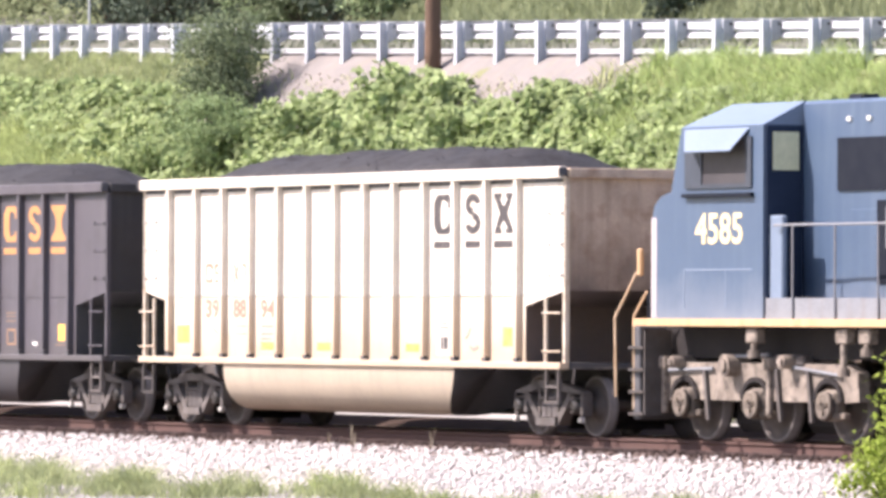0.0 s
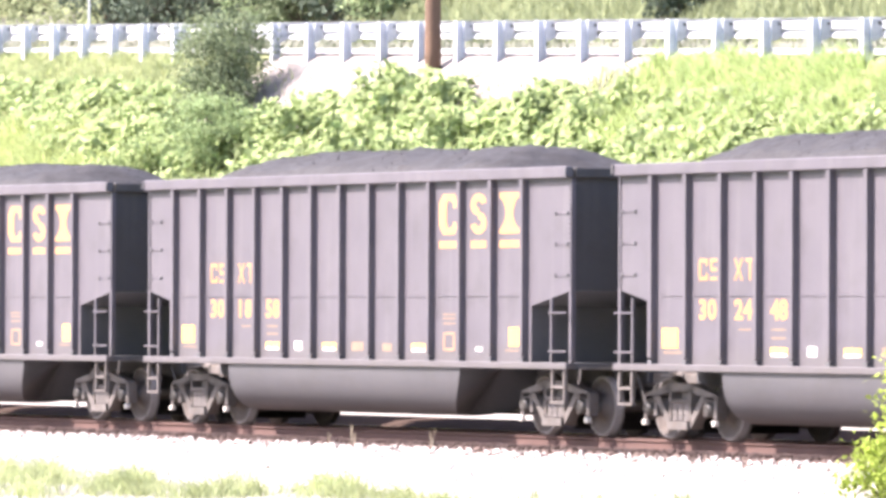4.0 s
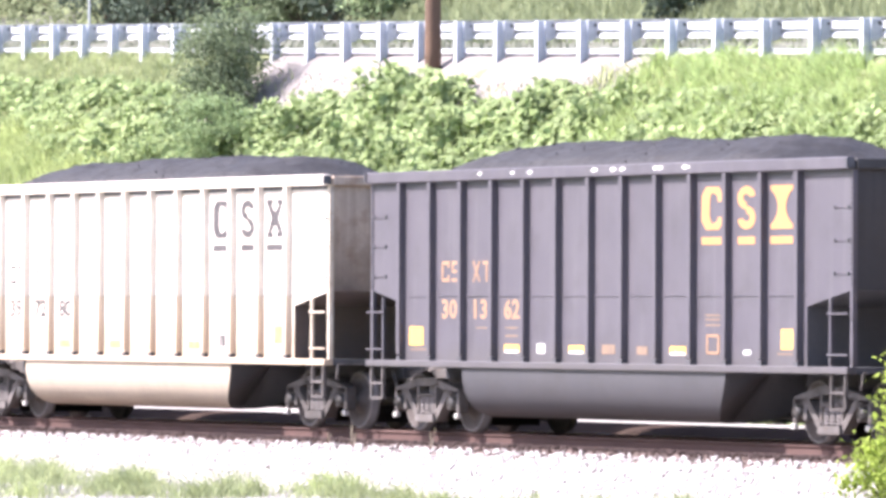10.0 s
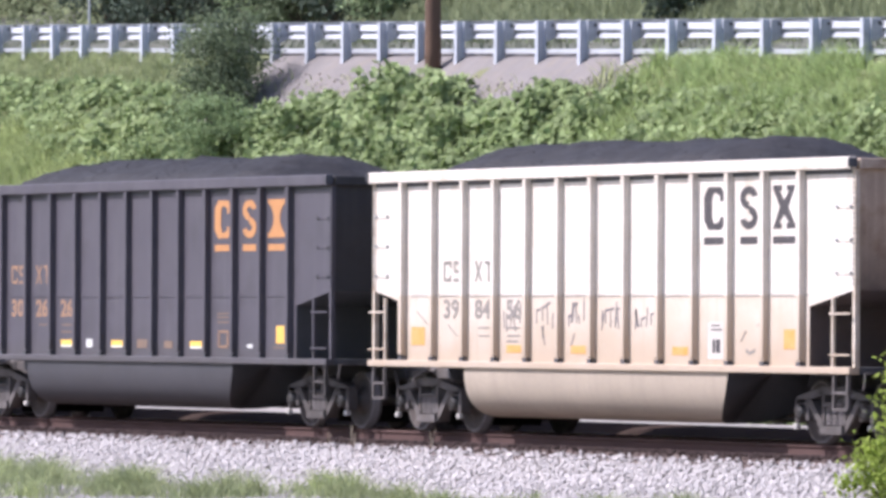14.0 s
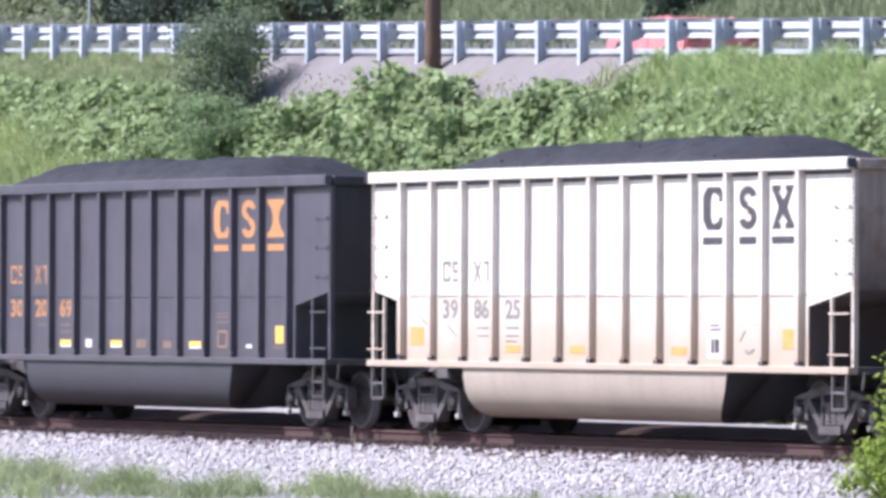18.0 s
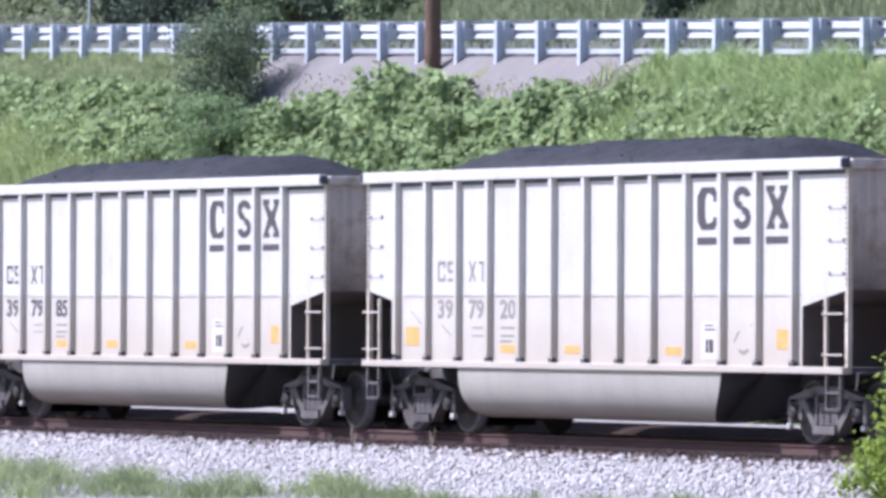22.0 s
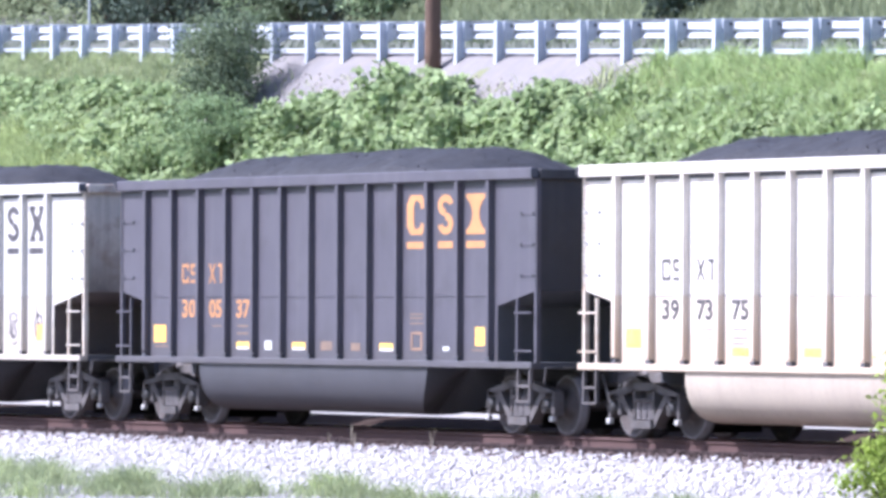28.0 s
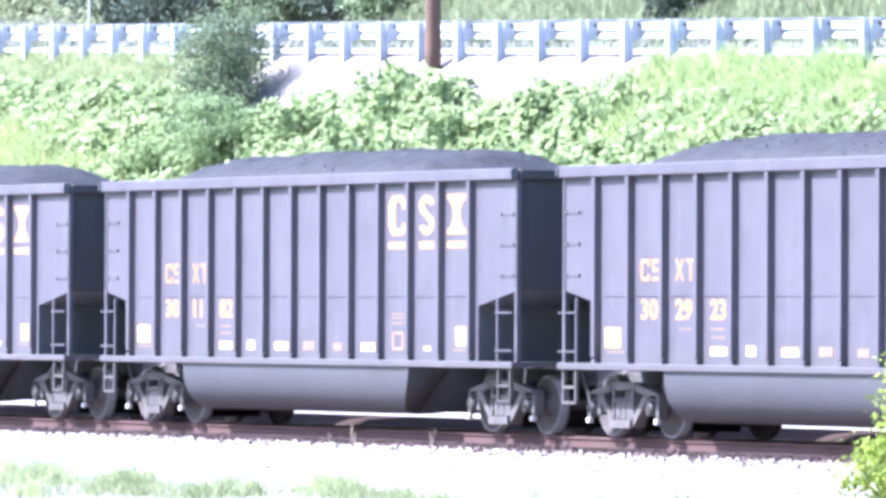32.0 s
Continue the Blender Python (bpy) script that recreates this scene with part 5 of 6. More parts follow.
def creepers():
    rng = np.random.default_rng(11)
    n = 125000
    x = rng.uniform(-52, 14, n)
    up = rng.uniform(0.47, 1.0, n)
    lump, patch = waves(x, up * 8, 1.5, 1), waves(x, up * 8, 0.55, 2)
    left, right = x < -33, x > -10
    edge = earth_limit(x) + 0.07 * (lump - 0.6)
    keep = np.where(left, (up > 0.70 + 0.15 * patch) & (up < 0.97), np.where(right, up < 1.0 - 0.05 * patch, up < edge))
    keep &= rng.random(n) < 1.0 - smooth((x + 14) / 8) * (0.15 + 0.5 * smooth((up - 0.8) / 0.2))
    clump = waves(x, up * 8, 5.0, 5)
    keep &= rng.random(n) < 0.30 + 0.85 * clump
    clump = clump[keep]
    x, up, lump, left, right = x[keep], up[keep], lump[keep], left[keep], right[keep]
    y, z = bank_point(x, up)
    lift = rng.random(len(x)) ** 0.7 * np.where(left, 0.20, 0.22 + (0.85 * lump ** 1.5 * clip((earth_limit(x) - up) * 12 + 0.15, 0.1, 1) - 0.14) * (1 - smooth((x + 13.5) / 9)))
    lift = lift * (0.35 + 0.9 * clump) + 0.12 * clump
    out = np.array([0.1, -0.85, 0.75])
    c = np.stack([x, y, z], 1) + lift[:, None] * np.array([0, -0.6, 0.8]) + rng.normal(size=(len(x), 3)) * 0.03
    size = np.where(left | right, rng.uniform(0.11, 0.23, len(x)), rng.uniform(0.11, 0.27, len(x)))
    me = leaf_mesh("creepers", c, size, "vine_leaf", rng, out=out * 1.1, narrow=0.8)
    tagged(new("creepers", me), "dense broad-leaved green creepers covering the bank", "creepers", kind="stuff")


creepers()


def bank_grass():
    rng = np.random.default_rng(12)
    for name, a, b, u0, u1, n, hh, mat, label in (
            ("bank_grass", -54, -28, 0.48, 0.84, 26000, 0.42, "grass_leaf", "long bright green grass low on the bank"),
            ("bank_grass", -54, -33, 0.88, 1.07, 12000, 0.24, "tuft_leaf", "short pale green grass along the verge under the guardrail"),
            ("bank_grass", -11.0, 14, 0.78, 1.09, 30000, 0.42, "sunny_grass", "bright green grass on the upper bank"),
            ("bank_grass", -32, -6, 0.48, 0.64, 7000, 0.45, "grass_leaf", "long grass at the foot of the bank"),
            ("dry_weeds", -13, 8, 0.86, 1.05, 2600, 0.36, "dry_grass", "pale seeding weeds beside the guardrail"),
            ("earth_weeds", -30, -10, 0.93, 1.02, 350, 0.16, "dry_grass", "sparse weeds on bare earth")):
        x, up = rng.uniform(a, b, n), rng.uniform(u0, u1, n)
        y, z = bank_point(x, up)
        z = ground_z(x, y)
        clump = 0.45 + 0.75 * waves(x, up * 8, 2.2, len(label))
        me = blade_mesh(name, np.stack([x, y, z - 0.02], 1), hh * clump * rng.uniform(0.6, 1.2, n), mat, rng, 0.55, 0.016)
        tagged(new(name, me), label, "grass", kind="stuff")


bank_grass()


def earth_stones():
    """Loose stones on the bare upper bank."""
    rng = np.random.default_rng(13)
    octa = np.array([[1, 0, 0], [-1, 0, 0], [0, 1, 0], [0, -1, 0], [0, 0, 1], [0, 0, -1]], float)
    tri = np.array([[0, 2, 4], [2, 1, 4], [1, 3, 4], [3, 0, 4], [2, 0, 5], [1, 2, 5], [3, 1, 5], [0, 3, 5]])
    n = 900
    x, up = rng.uniform(-33, -9, n), rng.uniform(0.84, 1.03, n)
    y, _ = bank_point(x, up)
    s = 0.022 * rng.uniform(0.5, 2.2, (n, 1, 1))
    v = octa[None] * s * rng.uniform(0.6, 1.3, (n, 6, 3)) + np.stack([x, y, ground_z(x, y)], 1)[:, None]
    q = (tri[None] + (np.arange(n) * 6)[:, None, None]).reshape(-1, 3)
    tagged(new("earth_stones", mesh_arrays("earth_stones", v.reshape(-1, 3), q, "earth_stone")), "loose stones and clods on bare earth", "stones", kind="stuff")


earth_stones()


def bush(name, x, y, z, wide, tall, n, leaf, mat, seed, label, category="shrub", lobes=26, deep=None):
    """A shrub: stems that fork out of one root, and leaves in uneven clumps round their ends."""
    rng = np.random.default_rng(seed)
    thing = tagged(new(name), label, category)
    thing.location = (x, y, z)
    deep = deep or wide
    bm = fresh()
    centres = []
    for i in range(lobes):
        a, r = rng.uniform(0, 2 * np.pi), rng.random() ** 0.6
        hgt = tall * (0.18 + 0.80 * rng.random() ** 0.9)
        room = math.sqrt(max(0.05, 1 - ((hgt / tall - 0.45) / 0.62) ** 2))
        end = Vector((math.cos(a) * r * wide * 0.5 * room, math.sin(a) * r * deep * 0.5 * room, hgt))
        mid = end * 0.5 + Vector((0, 0, tall * 0.06))
        rod(bm, (0.05 * math.cos(a), 0.05 * math.sin(a), -0.1), mid, 0.022, 0.014, n=5)
        rod(bm, mid, end, 0.014, 0.006, n=5)
        centres.append(end)
    part("stem", bm, "bark", thing)
    cs = np.array([list(c) for c in centres])
    pick = rng.integers(0, len(cs), n)
    spread = np.array([wide * 0.15, deep * 0.15, tall * 0.10]) * rng.uniform(0.6, 1.15, len(cs))[pick][:, None]
    p = cs[pick] + rng.normal(size=(n, 3)) * spread
    p[:, 2] = np.abs(p[:, 2])
    out = p - np.array([0, 0, tall * 0.45])
    out /= np.linalg.norm(out, axis=1)[:, None] + 0.01
    me = leaf_mesh("crown", p, rng.uniform(0.6, 1.3, n) * leaf, mat, rng, out=out * 0.8, narrow=0.55)
    part("crown", me, None, thing)
    return thing


def plants_on_bank():
    for (x, up, wide, tall, n, seed) in ((-30.5, 0.89, 2.3, 2.04, 11000, 21), (-26.45, 0.71, 2.1, 1.32, 9000, 22)):
        y, z = bank_point(x, up)
        bush("shrub", x, float(y), float(z) - 0.05, wide, tall, n, 0.085, "shrub_leaf" if seed == 21 else "mid_leaf", seed, "dark green fine-leaved shrub on the bank" if seed == 21 else "round mid-green shrub low on the bank", lobes=40)
    y, z = bank_point(-29.0, 0.70)
    bush("shrub", -29.5, float(y), float(z) - 0.1, 1.8, 0.9, 3500, 0.12, "vine_leaf", 23, "low bright green shrub on the bank", lobes=22)
    # by the track, close to the gravel
    bush("trackside_shrub", 22.75, -2.75, -0.50, 0.62, 1.75, 3000, 0.10, "young_leaf", 24, "fresh yellow-green shrub beside the gravel", lobes=30, deep=1.2)
    bush("trackside_shrub", 23.0, -3.3, -0.62, 1.05, 0.85, 3000, 0.10, "young_leaf", 25, "low yellow-green shrub beside the gravel", lobes=24, deep=1.2)


plants_on_bank()


def tree(x, y, tall, wide, seed, lean=0.0):
    rng = np.random.default_rng(seed)
    z = float(ground_z(x, y))
    thing = tagged(new("tree"), "broad-leaved green tree in the wood behind the road", "tree", "trees behind the road")
    thing.location = (x, y, z - 0.1)
    bm = fresh()
    trunk = tall * 0.45
    rod(bm, (0, 0, 0), (lean, 0, trunk), 0.16 + 0.01 * tall, 0.10 + 0.006 * tall, n=9)
    cs = []
    for i in range(26):
        a, hgt = rng.uniform(0, 6.283), tall * rng.uniform(0.10, 0.98)
        r = wide * 0.5 * math.sqrt(max(0.04, 1 - ((hgt / tall - 0.45) / 0.6) ** 2)) * rng.uniform(0.5, 1.0)
        end = Vector((math.cos(a) * r, math.sin(a) * r, hgt))
        start = Vector((lean * min(1, hgt / trunk), 0, min(trunk, hgt * 0.7)))
        rod(bm, start, end, 0.06, 0.015, n=5)
        cs.append(end)
    part("trunk", bm, "bark", thing)
    cs = np.array([list(c) for c in cs])
    n = 4200
    pick = rng.integers(0, len(cs), n)
    p = cs[pick] + rng.normal(size=(n, 3)) * np.array([wide * 0.10, wide * 0.10, tall * 0.055])
    p[:, 2] = np.abs(p[:, 2]) + 0.1
    me = leaf_mesh("crown", p, rng.uniform(0.2, 0.42, n), "wood_leaf", rng, up=0.5, narrow=0.65)
    part("crown", me, None, thing)


def wood():
    rng = random.Random(5)
    i = 0
    for row, off in ((0, 19), (1, 24), (2, 30)):
        for k in range(13 if row < 2 else 10):
            x = -116 + k * 8.2 + rng.uniform(-2, 2) + row * 3
            tree(x, float(road_y(x)) + off + rng.uniform(-1.5, 1.5), rng.uniform(7, 12), rng.uniform(5.5, 8), 100 + i, rng.uniform(-0.4, 0.4))
            i += 1
    # shrubs at the edge of the wood: place, distance from the road, width, height, leaves
    # the row of very dark shrubs stands in for deep shade in the wood
    edge = [(-74.6 + 1.7 * i, 10.9 + 0.5 * (i % 3), 2.5, 2.9 - 0.25 * (i % 2), "deep_leaf") for i in range(7)]
    edge += [(-62.2, 10.7, 1.9, 2.5, "pale_shrub_leaf"), (-60.2, 11.2, 2.0, 2.5, "shrub_leaf"), (-58.4, 11.5, 2.0, 2.4, "deep_leaf"), (-54.2, 11.0, 1.6, 2.2, "pale_shrub_leaf"),
             (-35.0, 10.8, 1.5, 2.3, "deep_leaf"), (-80.5, 12.6, 3.0, 2.6, "shrub_leaf"), (-86.5, 12.4, 2.6, 2.4, "shrub_leaf")]
    for i, (x, off, wide, tall, leaf) in enumerate(edge):
        y = float(road_y(x)) + off
        words = {"deep_leaf": "dense shrub, very dark green like deep shade at the edge of the wood", "shrub_leaf": "dark green shrub at the edge of the wood", "pale_shrub_leaf": "pale green leafy shrub at the edge of the wood"}[leaf]
        bush("shrub", x, y, float(ground_z(x, y)) - 0.05, wide, tall, 3600, 0.15, leaf, 60 + i, words, lobes=34)
    g = np.random.default_rng(31)
    n = 34000
    x = g.uniform(-125, -50, n)
    y = road_y(x) + 11.3 + g.random(n) ** 1.3 * 12
    z = ground_z(x, y)
    p = np.stack([x, y, z + g.random(n) * (0.2 + 1.6 * waves(x, y, 0.6, 7))], 1)
    me = leaf_mesh("undergrowth", p, g.uniform(0.12, 0.26, n), "wood_leaf", g, up=0.6, out=np.array([0, -0.6, 0.3]), narrow=0.7)
    tagged(new("undergrowth", me), "tangled green undergrowth at the edge of the wood", "undergrowth", kind="stuff")
    n = 30000
    x = g.uniform(-54, 4, n)
    y = road_y(x) + g.uniform(10.3, 20, n)
    me = blade_mesh("hill_grass", np.stack([x, y, ground_z(x, y)], 1), g.uniform(0.35, 0.8, n) * (0.6 + 0.6 * waves(x, y, 0.5, 8)), "wood_leaf", g, 0.4, 0.03)
    tagged(new("hill_grass", me), "tall pale green grass on the hillside behind the road", "grass", kind="stuff")
    n = 9000
    x = g.uniform(-115, 4, n)
    y = road_y(x) + g.uniform(9.3, 11.2, n)
    me = blade_mesh("verge_grass", np.stack([x, y, ground_z(x, y)], 1), g.uniform(0.08, 0.26, n) * (0.4 + waves(x, y, 0.8, 9)), "dull_grass", g, 0.45, 0.02)
    tagged(new("verge_grass", me), "thin dry grass on the far verge of the road", "grass", kind="stuff")


wood()


def trackside_grass():
    rng = np.random.default_rng(41)
    tufts, loose = [], []
    for x, y, wide, n, tall in ((-1.0, -6.6, 1.1, 420, 0.62), (2.0, -7.0, 0.9, 380, 0.58), (5.0, -7.6, 0.9, 380, 0.60), (7.0, -7.0, 0.6, 260, 0.52), (8.7, -7.9, 0.7, 300, 0.56), (10.0, -7.0, 0.35, 150, 0.50), (11.2, -7.2, 0.4, 170, 0.52),
                               (11.4, -6.0, 0.8, 300, 0.46), (12.6, -6.3, 0.5, 200, 0.50), (13.6, -6.0, 0.6, 200, 0.40), (15.2, -6.2, 0.6, 140, 0.30), (17.0, -6.2, 0.7, 120, 0.26), (19.5, -6.0, 0.7, 140, 0.28), (21.0, -5.6, 0.7, 220, 0.36),
                               (3.4, -7.8, 1.0, 300, 0.5), (0.4, -7.4, 1.2, 320, 0.5), (6.2, -8.2, 0.8, 240, 0.5), (13.0, -6.8, 1.0, 260, 0.42), (14.2, -4.2, 0.22, 46, 0.20), (6.8, -5.6, 1.2, 90, 0.24), (-3.0, -4.9, 1.2, 160, 0.30), (0.5, -5.4, 1.3, 120, 0.26), (3.8, -5.9, 0.9, 120, 0.34), (9.2, -5.7, 0.6, 60, 0.22)):
        loose.append((x + 0.5, y, wide * 1.1, int(n * 1.4), tall * (0.95 if x < 1 else 0.72)))
    for _ in range(46):
        loose.append((rng.uniform(-3, 13), rng.uniform(-11, -7.6), rng.uniform(0.3, 0.9), int(rng.uniform(40, 150)), rng.uniform(0.2, 0.42)))
    for x, y, wide, n, tall in loose:
        a, r = rng.uniform(0, 6.283, n), wide * np.abs(rng.normal(size=n)) * 0.6
        px, py = x + r * np.cos(a) * 1.6, y + r * np.sin(a) * 0.7
        tufts.append((np.stack([px, py, ground_z(px, py) - 0.02], 1), tall * rng.uniform(0.35, 1.3, n) * np.exp(-(r / (wide * 1.1)) ** 2)))
    for i, (r, q) in enumerate(tufts):
        me = blade_mesh("grass_tuft", r, q + 0.05, "tuft_leaf" if i % 7 else "grass_leaf", rng, 0.6, 0.009)
        tagged(new("grass_tuft", me), "tuft of green grass growing through gravel", "grass tuft", "grass tufts in the gravel", "stuff")
    # dead stalks at the edge of the ballast
    for x, y, tall in ((6.75, -1.75, 0.34), (3.9, -1.7, 0.30), (4.2, -1.8, 0.26), (3.2, -1.75, 0.22)):
        bm = fresh()
        z = float(ground_z(x, y))
        for k in range(3):
            e = Vector((rng.uniform(-0.06, 0.06), rng.uniform(-0.05, 0.05), tall * rng.uniform(0.7, 1.0)))
            rod(bm, (0, 0, -0.02), e, 0.007, 0.003, n=5)
        ob = part("dead_stalk", bm, "dry_stem")
        ob.location = (x, y, z)
        tagged(ob, "dry pale weed stalk standing in the ballast", "stalk")


trackside_grass()


def bank_stake():
    x = -30.6
    y, z = bank_point(x, 0.66)
    ob = part("wooden_stake", box(fresh(), -0.06, 0.06, -0.06, 0.06, -0.1, 0.75, 0.01), "pole_wood")
    ob.location = (x, float(y) - 0.2, float(z))
    tagged(ob, "short weathered wooden stake among the grass", "stake")


bank_stake()


# ---- cars on the road ----
def sedan(label, lower=0.0):
    """A small car that heads towards -x; its origin is on the road under its middle."""
    car = tagged(new("red_car"), label, "car", "cars on the road")
    side = [(-2.05, 0.32), (-2.14, 0.50), (-2.08, 0.68), (-1.30, 0.82), (-0.95, 0.86), (1.35, 0.90), (2.02, 0.88), (2.12, 0.62), (2.05, 0.32)]
    bm = prism(fresh(), side, -0.86, 0.86)
    bmesh.ops.bevel(bm, geom=[e for e in bm.edges if abs(e.verts[0].co.y - e.verts[1].co.y) < 0.01], offset=0.05, segments=2, affect="EDGES")
    part("body", bm, "red_paint", car)
    part("cabin_glass", prism(fresh(), [(-1.02, 0.84), (-0.30, 1.30 - lower), (0.72, 1.31 - lower), (1.40, 0.88)], -0.70, 0.70), "car_glass", car)
    part("roof", prism(fresh(), [(u, v - lower) for u, v in ((-0.42, 1.25), (-0.28, 1.345), (0.35, 1.38), (0.70, 1.35), (1.10, 1.17))], -0.66, 0.66), "red_roof", car)
    for s in (-1, 1):
        f = lambda a, b: tuple(sorted((s * a, s * b)))
        # front pillar is silver white to paint in the sun's glare
        bm = fresh()
        bar2d(bm, (-1.02, 0.84), (-0.31, 1.31 - lower), 0.07, *f(0.66, 0.73))
        part("front_pillar", bm, "silver_paint", car)
        bm = fresh()
        bar2d(bm, (1.40, 0.88), (0.73, 1.31 - lower), 0.16, *f(0.66, 0.73))
        part("rear_pillar", bm, "red_paint", car)
        bm = fresh()
        bar2d(bm, (0.18, 0.86), (0.15, 1.31 - lower), 0.07, *f(0.66, 0.73))
        part("door_pillar", bm, "red_paint", car)
        part("mirror", box(fresh(), -0.82, -0.68, *f(0.86, 1.02), 0.84, 0.98, 0.03), "red_paint", car)
        part("headlight", box(fresh(), -2.15, -2.02, *f(0.48, 0.80), 0.54, 0.67, 0.02), "silver_paint", car)
        part("tail_light", box(fresh(), 2.05, 2.13, *f(0.50, 0.82), 0.60, 0.76, 0.02), "red_roof", car)
        part("door", box(fresh(), -0.75, 0.16, *f(0.86, 0.875), 0.36, 0.83, 0.006), "red_paint", car)
        part("door", box(fresh(), 0.20, 1.05, *f(0.86, 0.875), 0.36, 0.83, 0.006), "red_paint", car)
        for x in (-1.32, 1.28):
            bm = lathe(fresh(), [(-0.10, 0.22, 0), (-0.10, 0.29, 0), (-0.06, 0.31, 0), (0.06, 0.31, 0), (0.10, 0.29, 0), (0.10, 0.22, 0)], 22)
            wheel = part("wheel", bm, "tyre", car)
            wheel.location = (x, s * 0.79, 0.31)
            bm = fresh()
            rod(bm, (0, s * 0.09, 0), (0, s * 0.115, 0), 0.20, 0.17, n=16)
            for k in range(5):
                a = k * 1.2566
                box(bm, math.cos(a) * 0.10 - 0.025, math.cos(a) * 0.10 + 0.025, *f(0.11, 0.125), math.sin(a) * 0.10 - 0.025, math.sin(a) * 0.10 + 0.025)
            part("rim", bm, "galvanised", wheel)
    part("front_bumper", box(fresh(), -2.20, -2.06, -0.82, 0.82, 0.30, 0.46, 0.03), "red_paint", car)
    part("rear_bumper", box(fresh(), 2.06, 2.18, -0.82, 0.82, 0.30, 0.48, 0.03), "red_paint", car)
    return car


# the car, when it passes the pole, its speed
ROAD_CARS = [
    (sedan("small glossy red car driving along the road", 0.09), 29.59, 25.0),
    (sedan("small glossy red car driving along the road", 0.26), 17.906, 28.0),
]
LANE = 6.6


# ---- sleepers and stones of the track ----
def sleepers():
    bm = box(fresh(), -0.115, 0.115, -1.30, 1.30, -0.36, -0.186, 0.012)
    me = None
    bed = tagged(new("sleepers"), "dark timber sleepers half buried in pale ballast", "sleepers", kind="structure")
    for i in range(150):
        if me is None:
            ob = part("sleeper", bm, "tie", bed)
            me = ob.data
        else:
            ob = part("sleeper", me, None, bed)
        ob.location = (-42 + i * 0.51, random.uniform(-0.03, 0.03), 0)
    verts, quads = [], []
    base = np.array([[x, y, z] for x in (-0.115, 0.115) for y in (-1.3, 1.3) for z in (-0.36, -0.186)])
    faces = np.array([[0, 1, 3, 2], [4, 6, 7, 5], [0, 4, 5, 1], [2, 3, 7, 6], [1, 5, 7, 3], [0, 2, 6, 4]])
    xs = np.concatenate([np.arange(-300, -42.2, 0.51), np.arange(34.6, 300, 0.51)])
    v = (base[None] + np.stack([xs, 0 * xs, 0 * xs], 1)[:, None]).reshape(-1, 3)
    q = (faces[None] + (np.arange(len(xs)) * 8)[:, None, None]).reshape(-1, 4)
    ob = new("far_sleepers", mesh_arrays("far_sleepers", v, q, "tie"))
    ob.parent = bed
    ob["kind"] = "stuff"


sleepers()


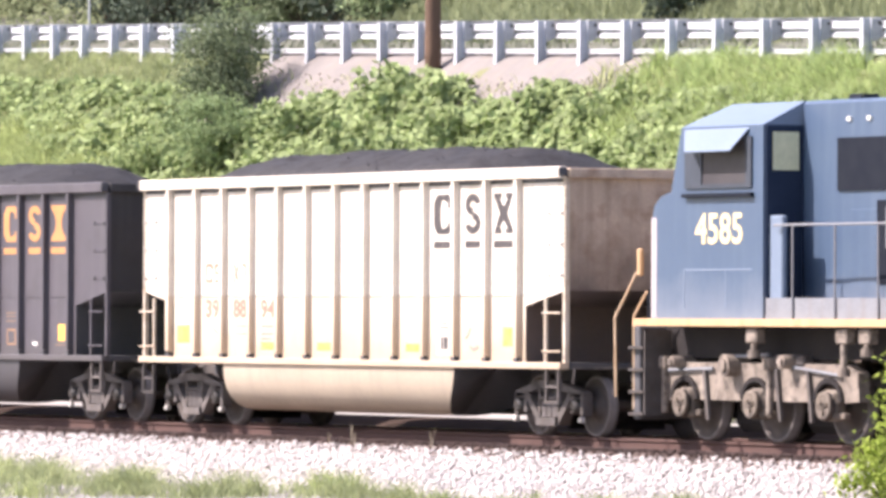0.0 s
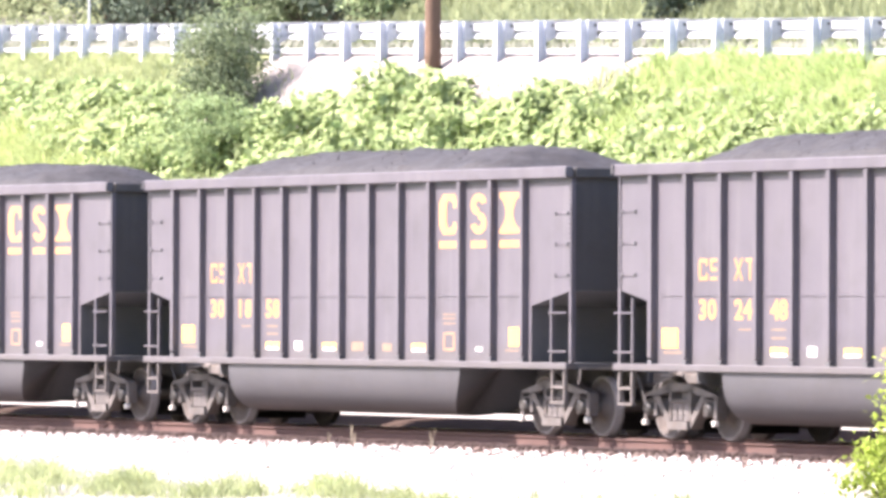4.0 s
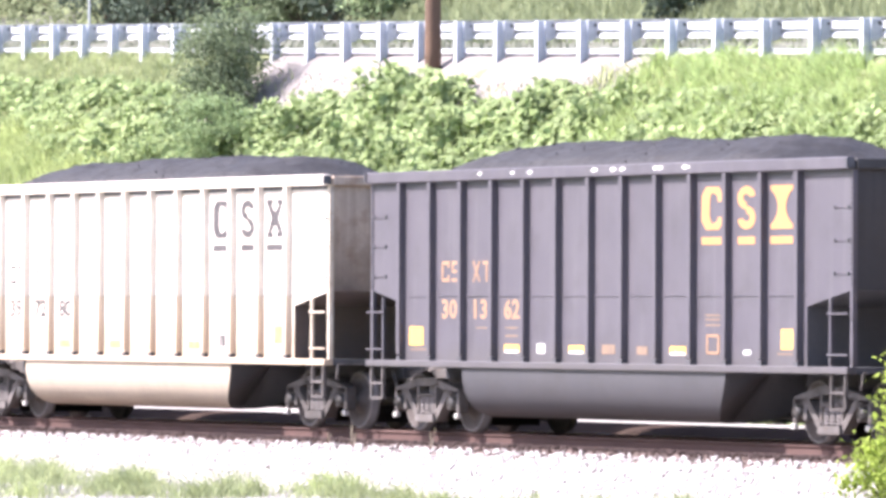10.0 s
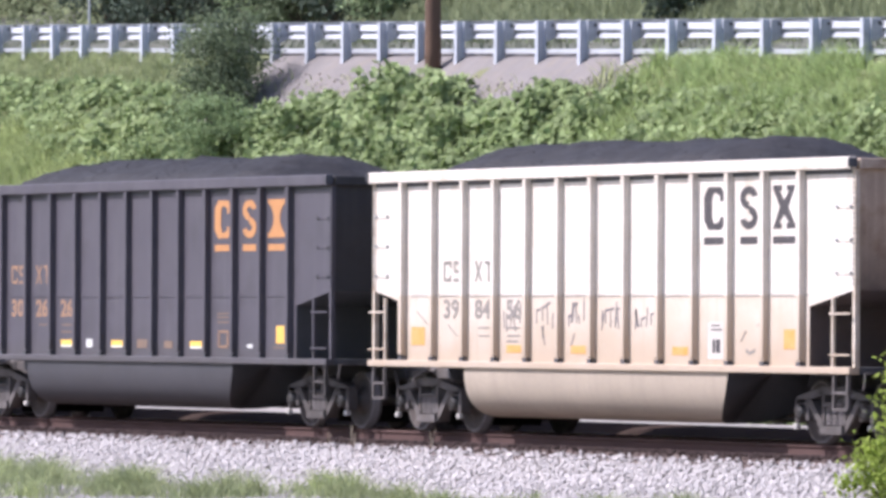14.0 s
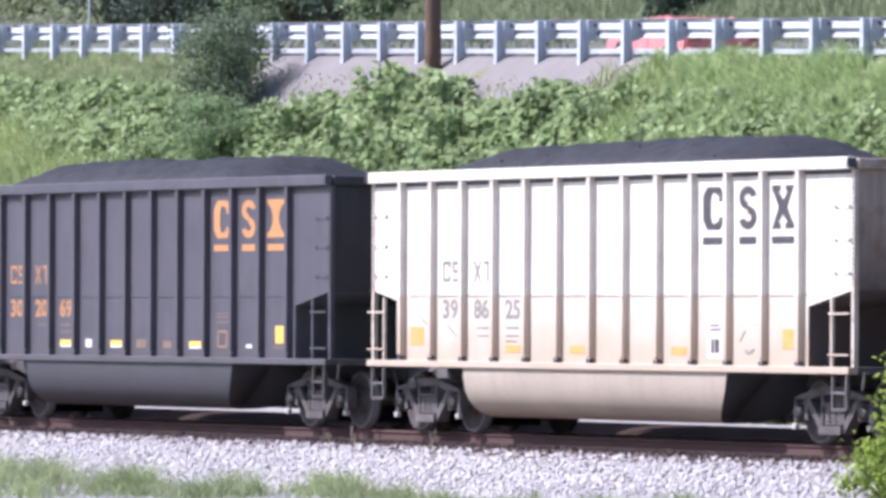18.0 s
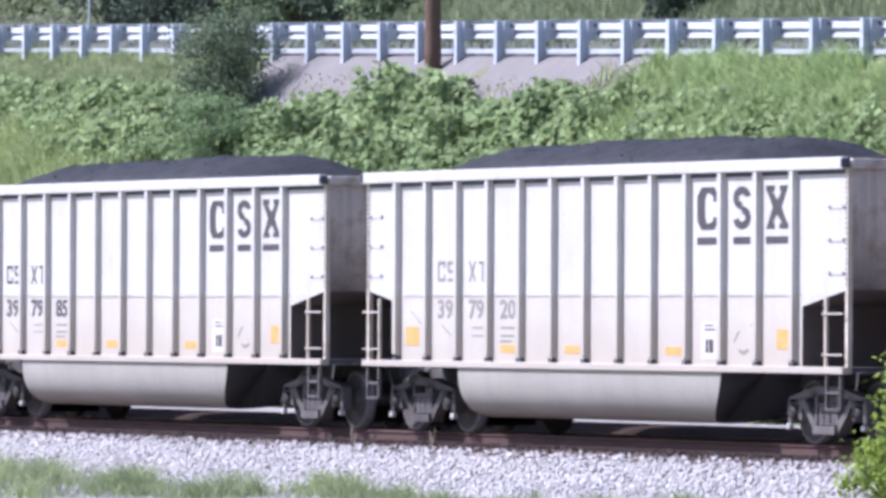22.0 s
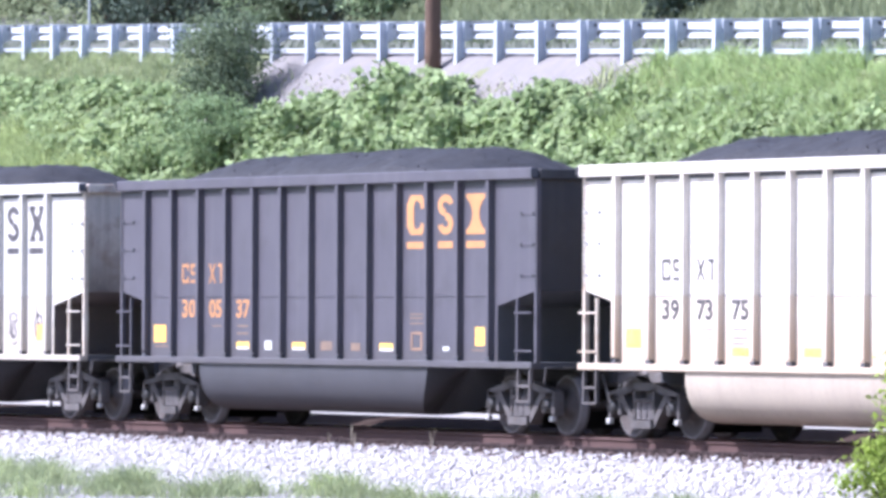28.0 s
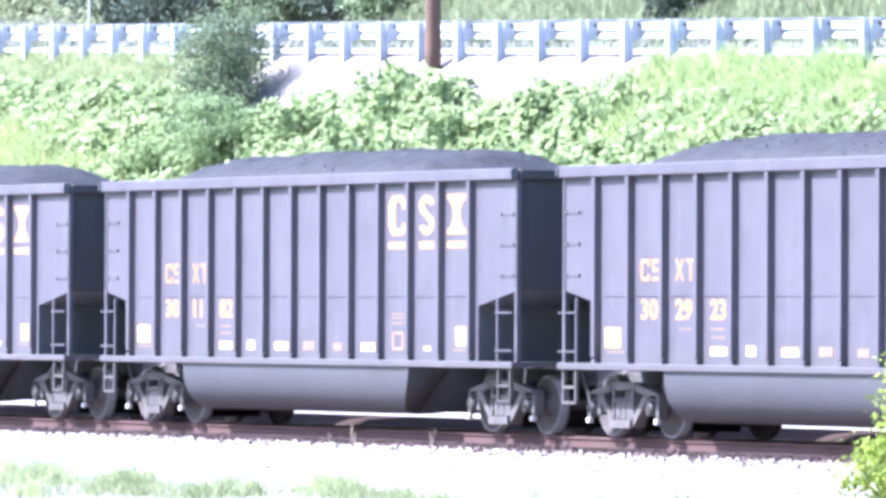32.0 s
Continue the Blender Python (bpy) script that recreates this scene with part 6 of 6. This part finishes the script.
def ballast():
    rng = np.random.default_rng(51)
    octa = np.array([[1, 0, 0], [-1, 0, 0], [0, 1, 0], [0, -1, 0], [0, 0, 1], [0, 0, -1]], float)
    tri = np.array([[0, 2, 4], [2, 1, 4], [1, 3, 4], [3, 0, 4], [2, 0, 5], [1, 2, 5], [3, 1, 5], [0, 3, 5]])

    def stones(name, n, x0, x1, y0, y1, size, label, mat="stone"):
        x, y = rng.uniform(x0, x1, n), rng.uniform(y0, y1, n)
        z = ground_z(x, y) + rng.uniform(-0.01, 0.035, n)
        s = rng.uniform(0.6, 1.4, (n, 1, 1)) * size
        v = octa[None] * s * rng.uniform(0.6, 1.3, (n, 6, 1)) * rng.uniform(0.6, 1.2, (n, 1, 3))
        a = rng.uniform(0, 6.283, n)
        c, d = np.cos(a)[:, None], np.sin(a)[:, None]
        tilt = rng.uniform(-0.7, 0.7, n)
        ct, st = np.cos(tilt)[:, None], np.sin(tilt)[:, None]
        vx, vy, vz = v[..., 0], v[..., 1], v[..., 2]
        vx, vz = vx * ct + vz * st, -vx * st + vz * ct
        v = np.stack([vx * c - vy * d, vx * d + vy * c, vz], -1) + np.stack([x, y, z], 1)[:, None]
        q = (tri[None] + (np.arange(n) * 6)[:, None, None]).reshape(-1, 3)
        tagged(new(name, mesh_arrays(name, v.reshape(-1, 3), q, mat)), label, "ballast", kind="stuff")

    stones("ballast_stones", 43000, -22, 30, -4.6, -1.78, 0.042, "pale broken limestone ballast along the track")
    stones("oily_ballast_stones", 14000, -22, 30, -1.86, -0.9, 0.024, "dark oil-stained ballast between the sleepers", "dirty_stone")
    stones("gravel_stones", 30000, -12, 26, -11.5, -4.4, 0.030, "pale loose gravel beside the track", "dull_stone")


ballast()


# ---- what moves ----
def share(first, others):
    """Let alike wheels turn by the same keys."""
    for o in others:
        o.rotation_mode = "QUATERNION"
        o.animation_data_create()
        o.animation_data.action = first.animation_data.action
        o.animation_data.action_slot = first.animation_data.action_slot


def motions():
    times = [i * 1.0 for i in range(33)]
    for ob, at, _ in TRAIN:
        walk(ob, [(t, pose(at + travelled(t), 0, 0)) for t in times])
    walk(LOCO, [(t, pose(LOCO_START + travelled(t) - travelled(0), 0, 0)) for t in times])
    # every wheelset rolls without slipping
    steps = [i / FPS for i in range(int(SECONDS * FPS) + 1)]
    groups = {}
    for top in [c for c, _, row in TRAIN if row] + [LOCO]:
        for o in top.children_recursive:
            if o.name.startswith("wheelset"):
                r = round(o.location.z, 3)
                groups.setdefault((r, round(o.location.x, 3)), []).append(o)
    for (r, x), wheels in groups.items():
        walk(wheels[0], [(t, pose(x, 0, r, 0, math.degrees((travelled(t) - travelled(0)) / r), 0)) for t in steps])
        share(wheels[0], wheels[1:])
    for car, passing, speed in ROAD_CARS:
        rows = []
        for i in range(65):
            t = i * 0.5
            x = -22.0 - speed * (t - passing)
            ahead = max(-215, min(115, x))
            slope = 1.88 if -215 < x < 115 else 0.0
            rows.append((t, pose(x, float(road_y(ahead)) + LANE, float(road_z(ahead)) + 0.026, 0, slope, -6.7 if -215 < x < 115 else 0.0)))
        walk(car, rows)
        turns = [i / 15 for i in range(int(SECONDS * 15) + 1)]
        for wheel in [o for o in car.children if o.name.startswith("wheel")]:
            x0, y0, z0 = wheel.location
            walk(wheel, [(t, pose(x0, y0, z0, 0, -math.degrees(speed * t / 0.31) * 0.35, 0)) for t in turns])


motions()
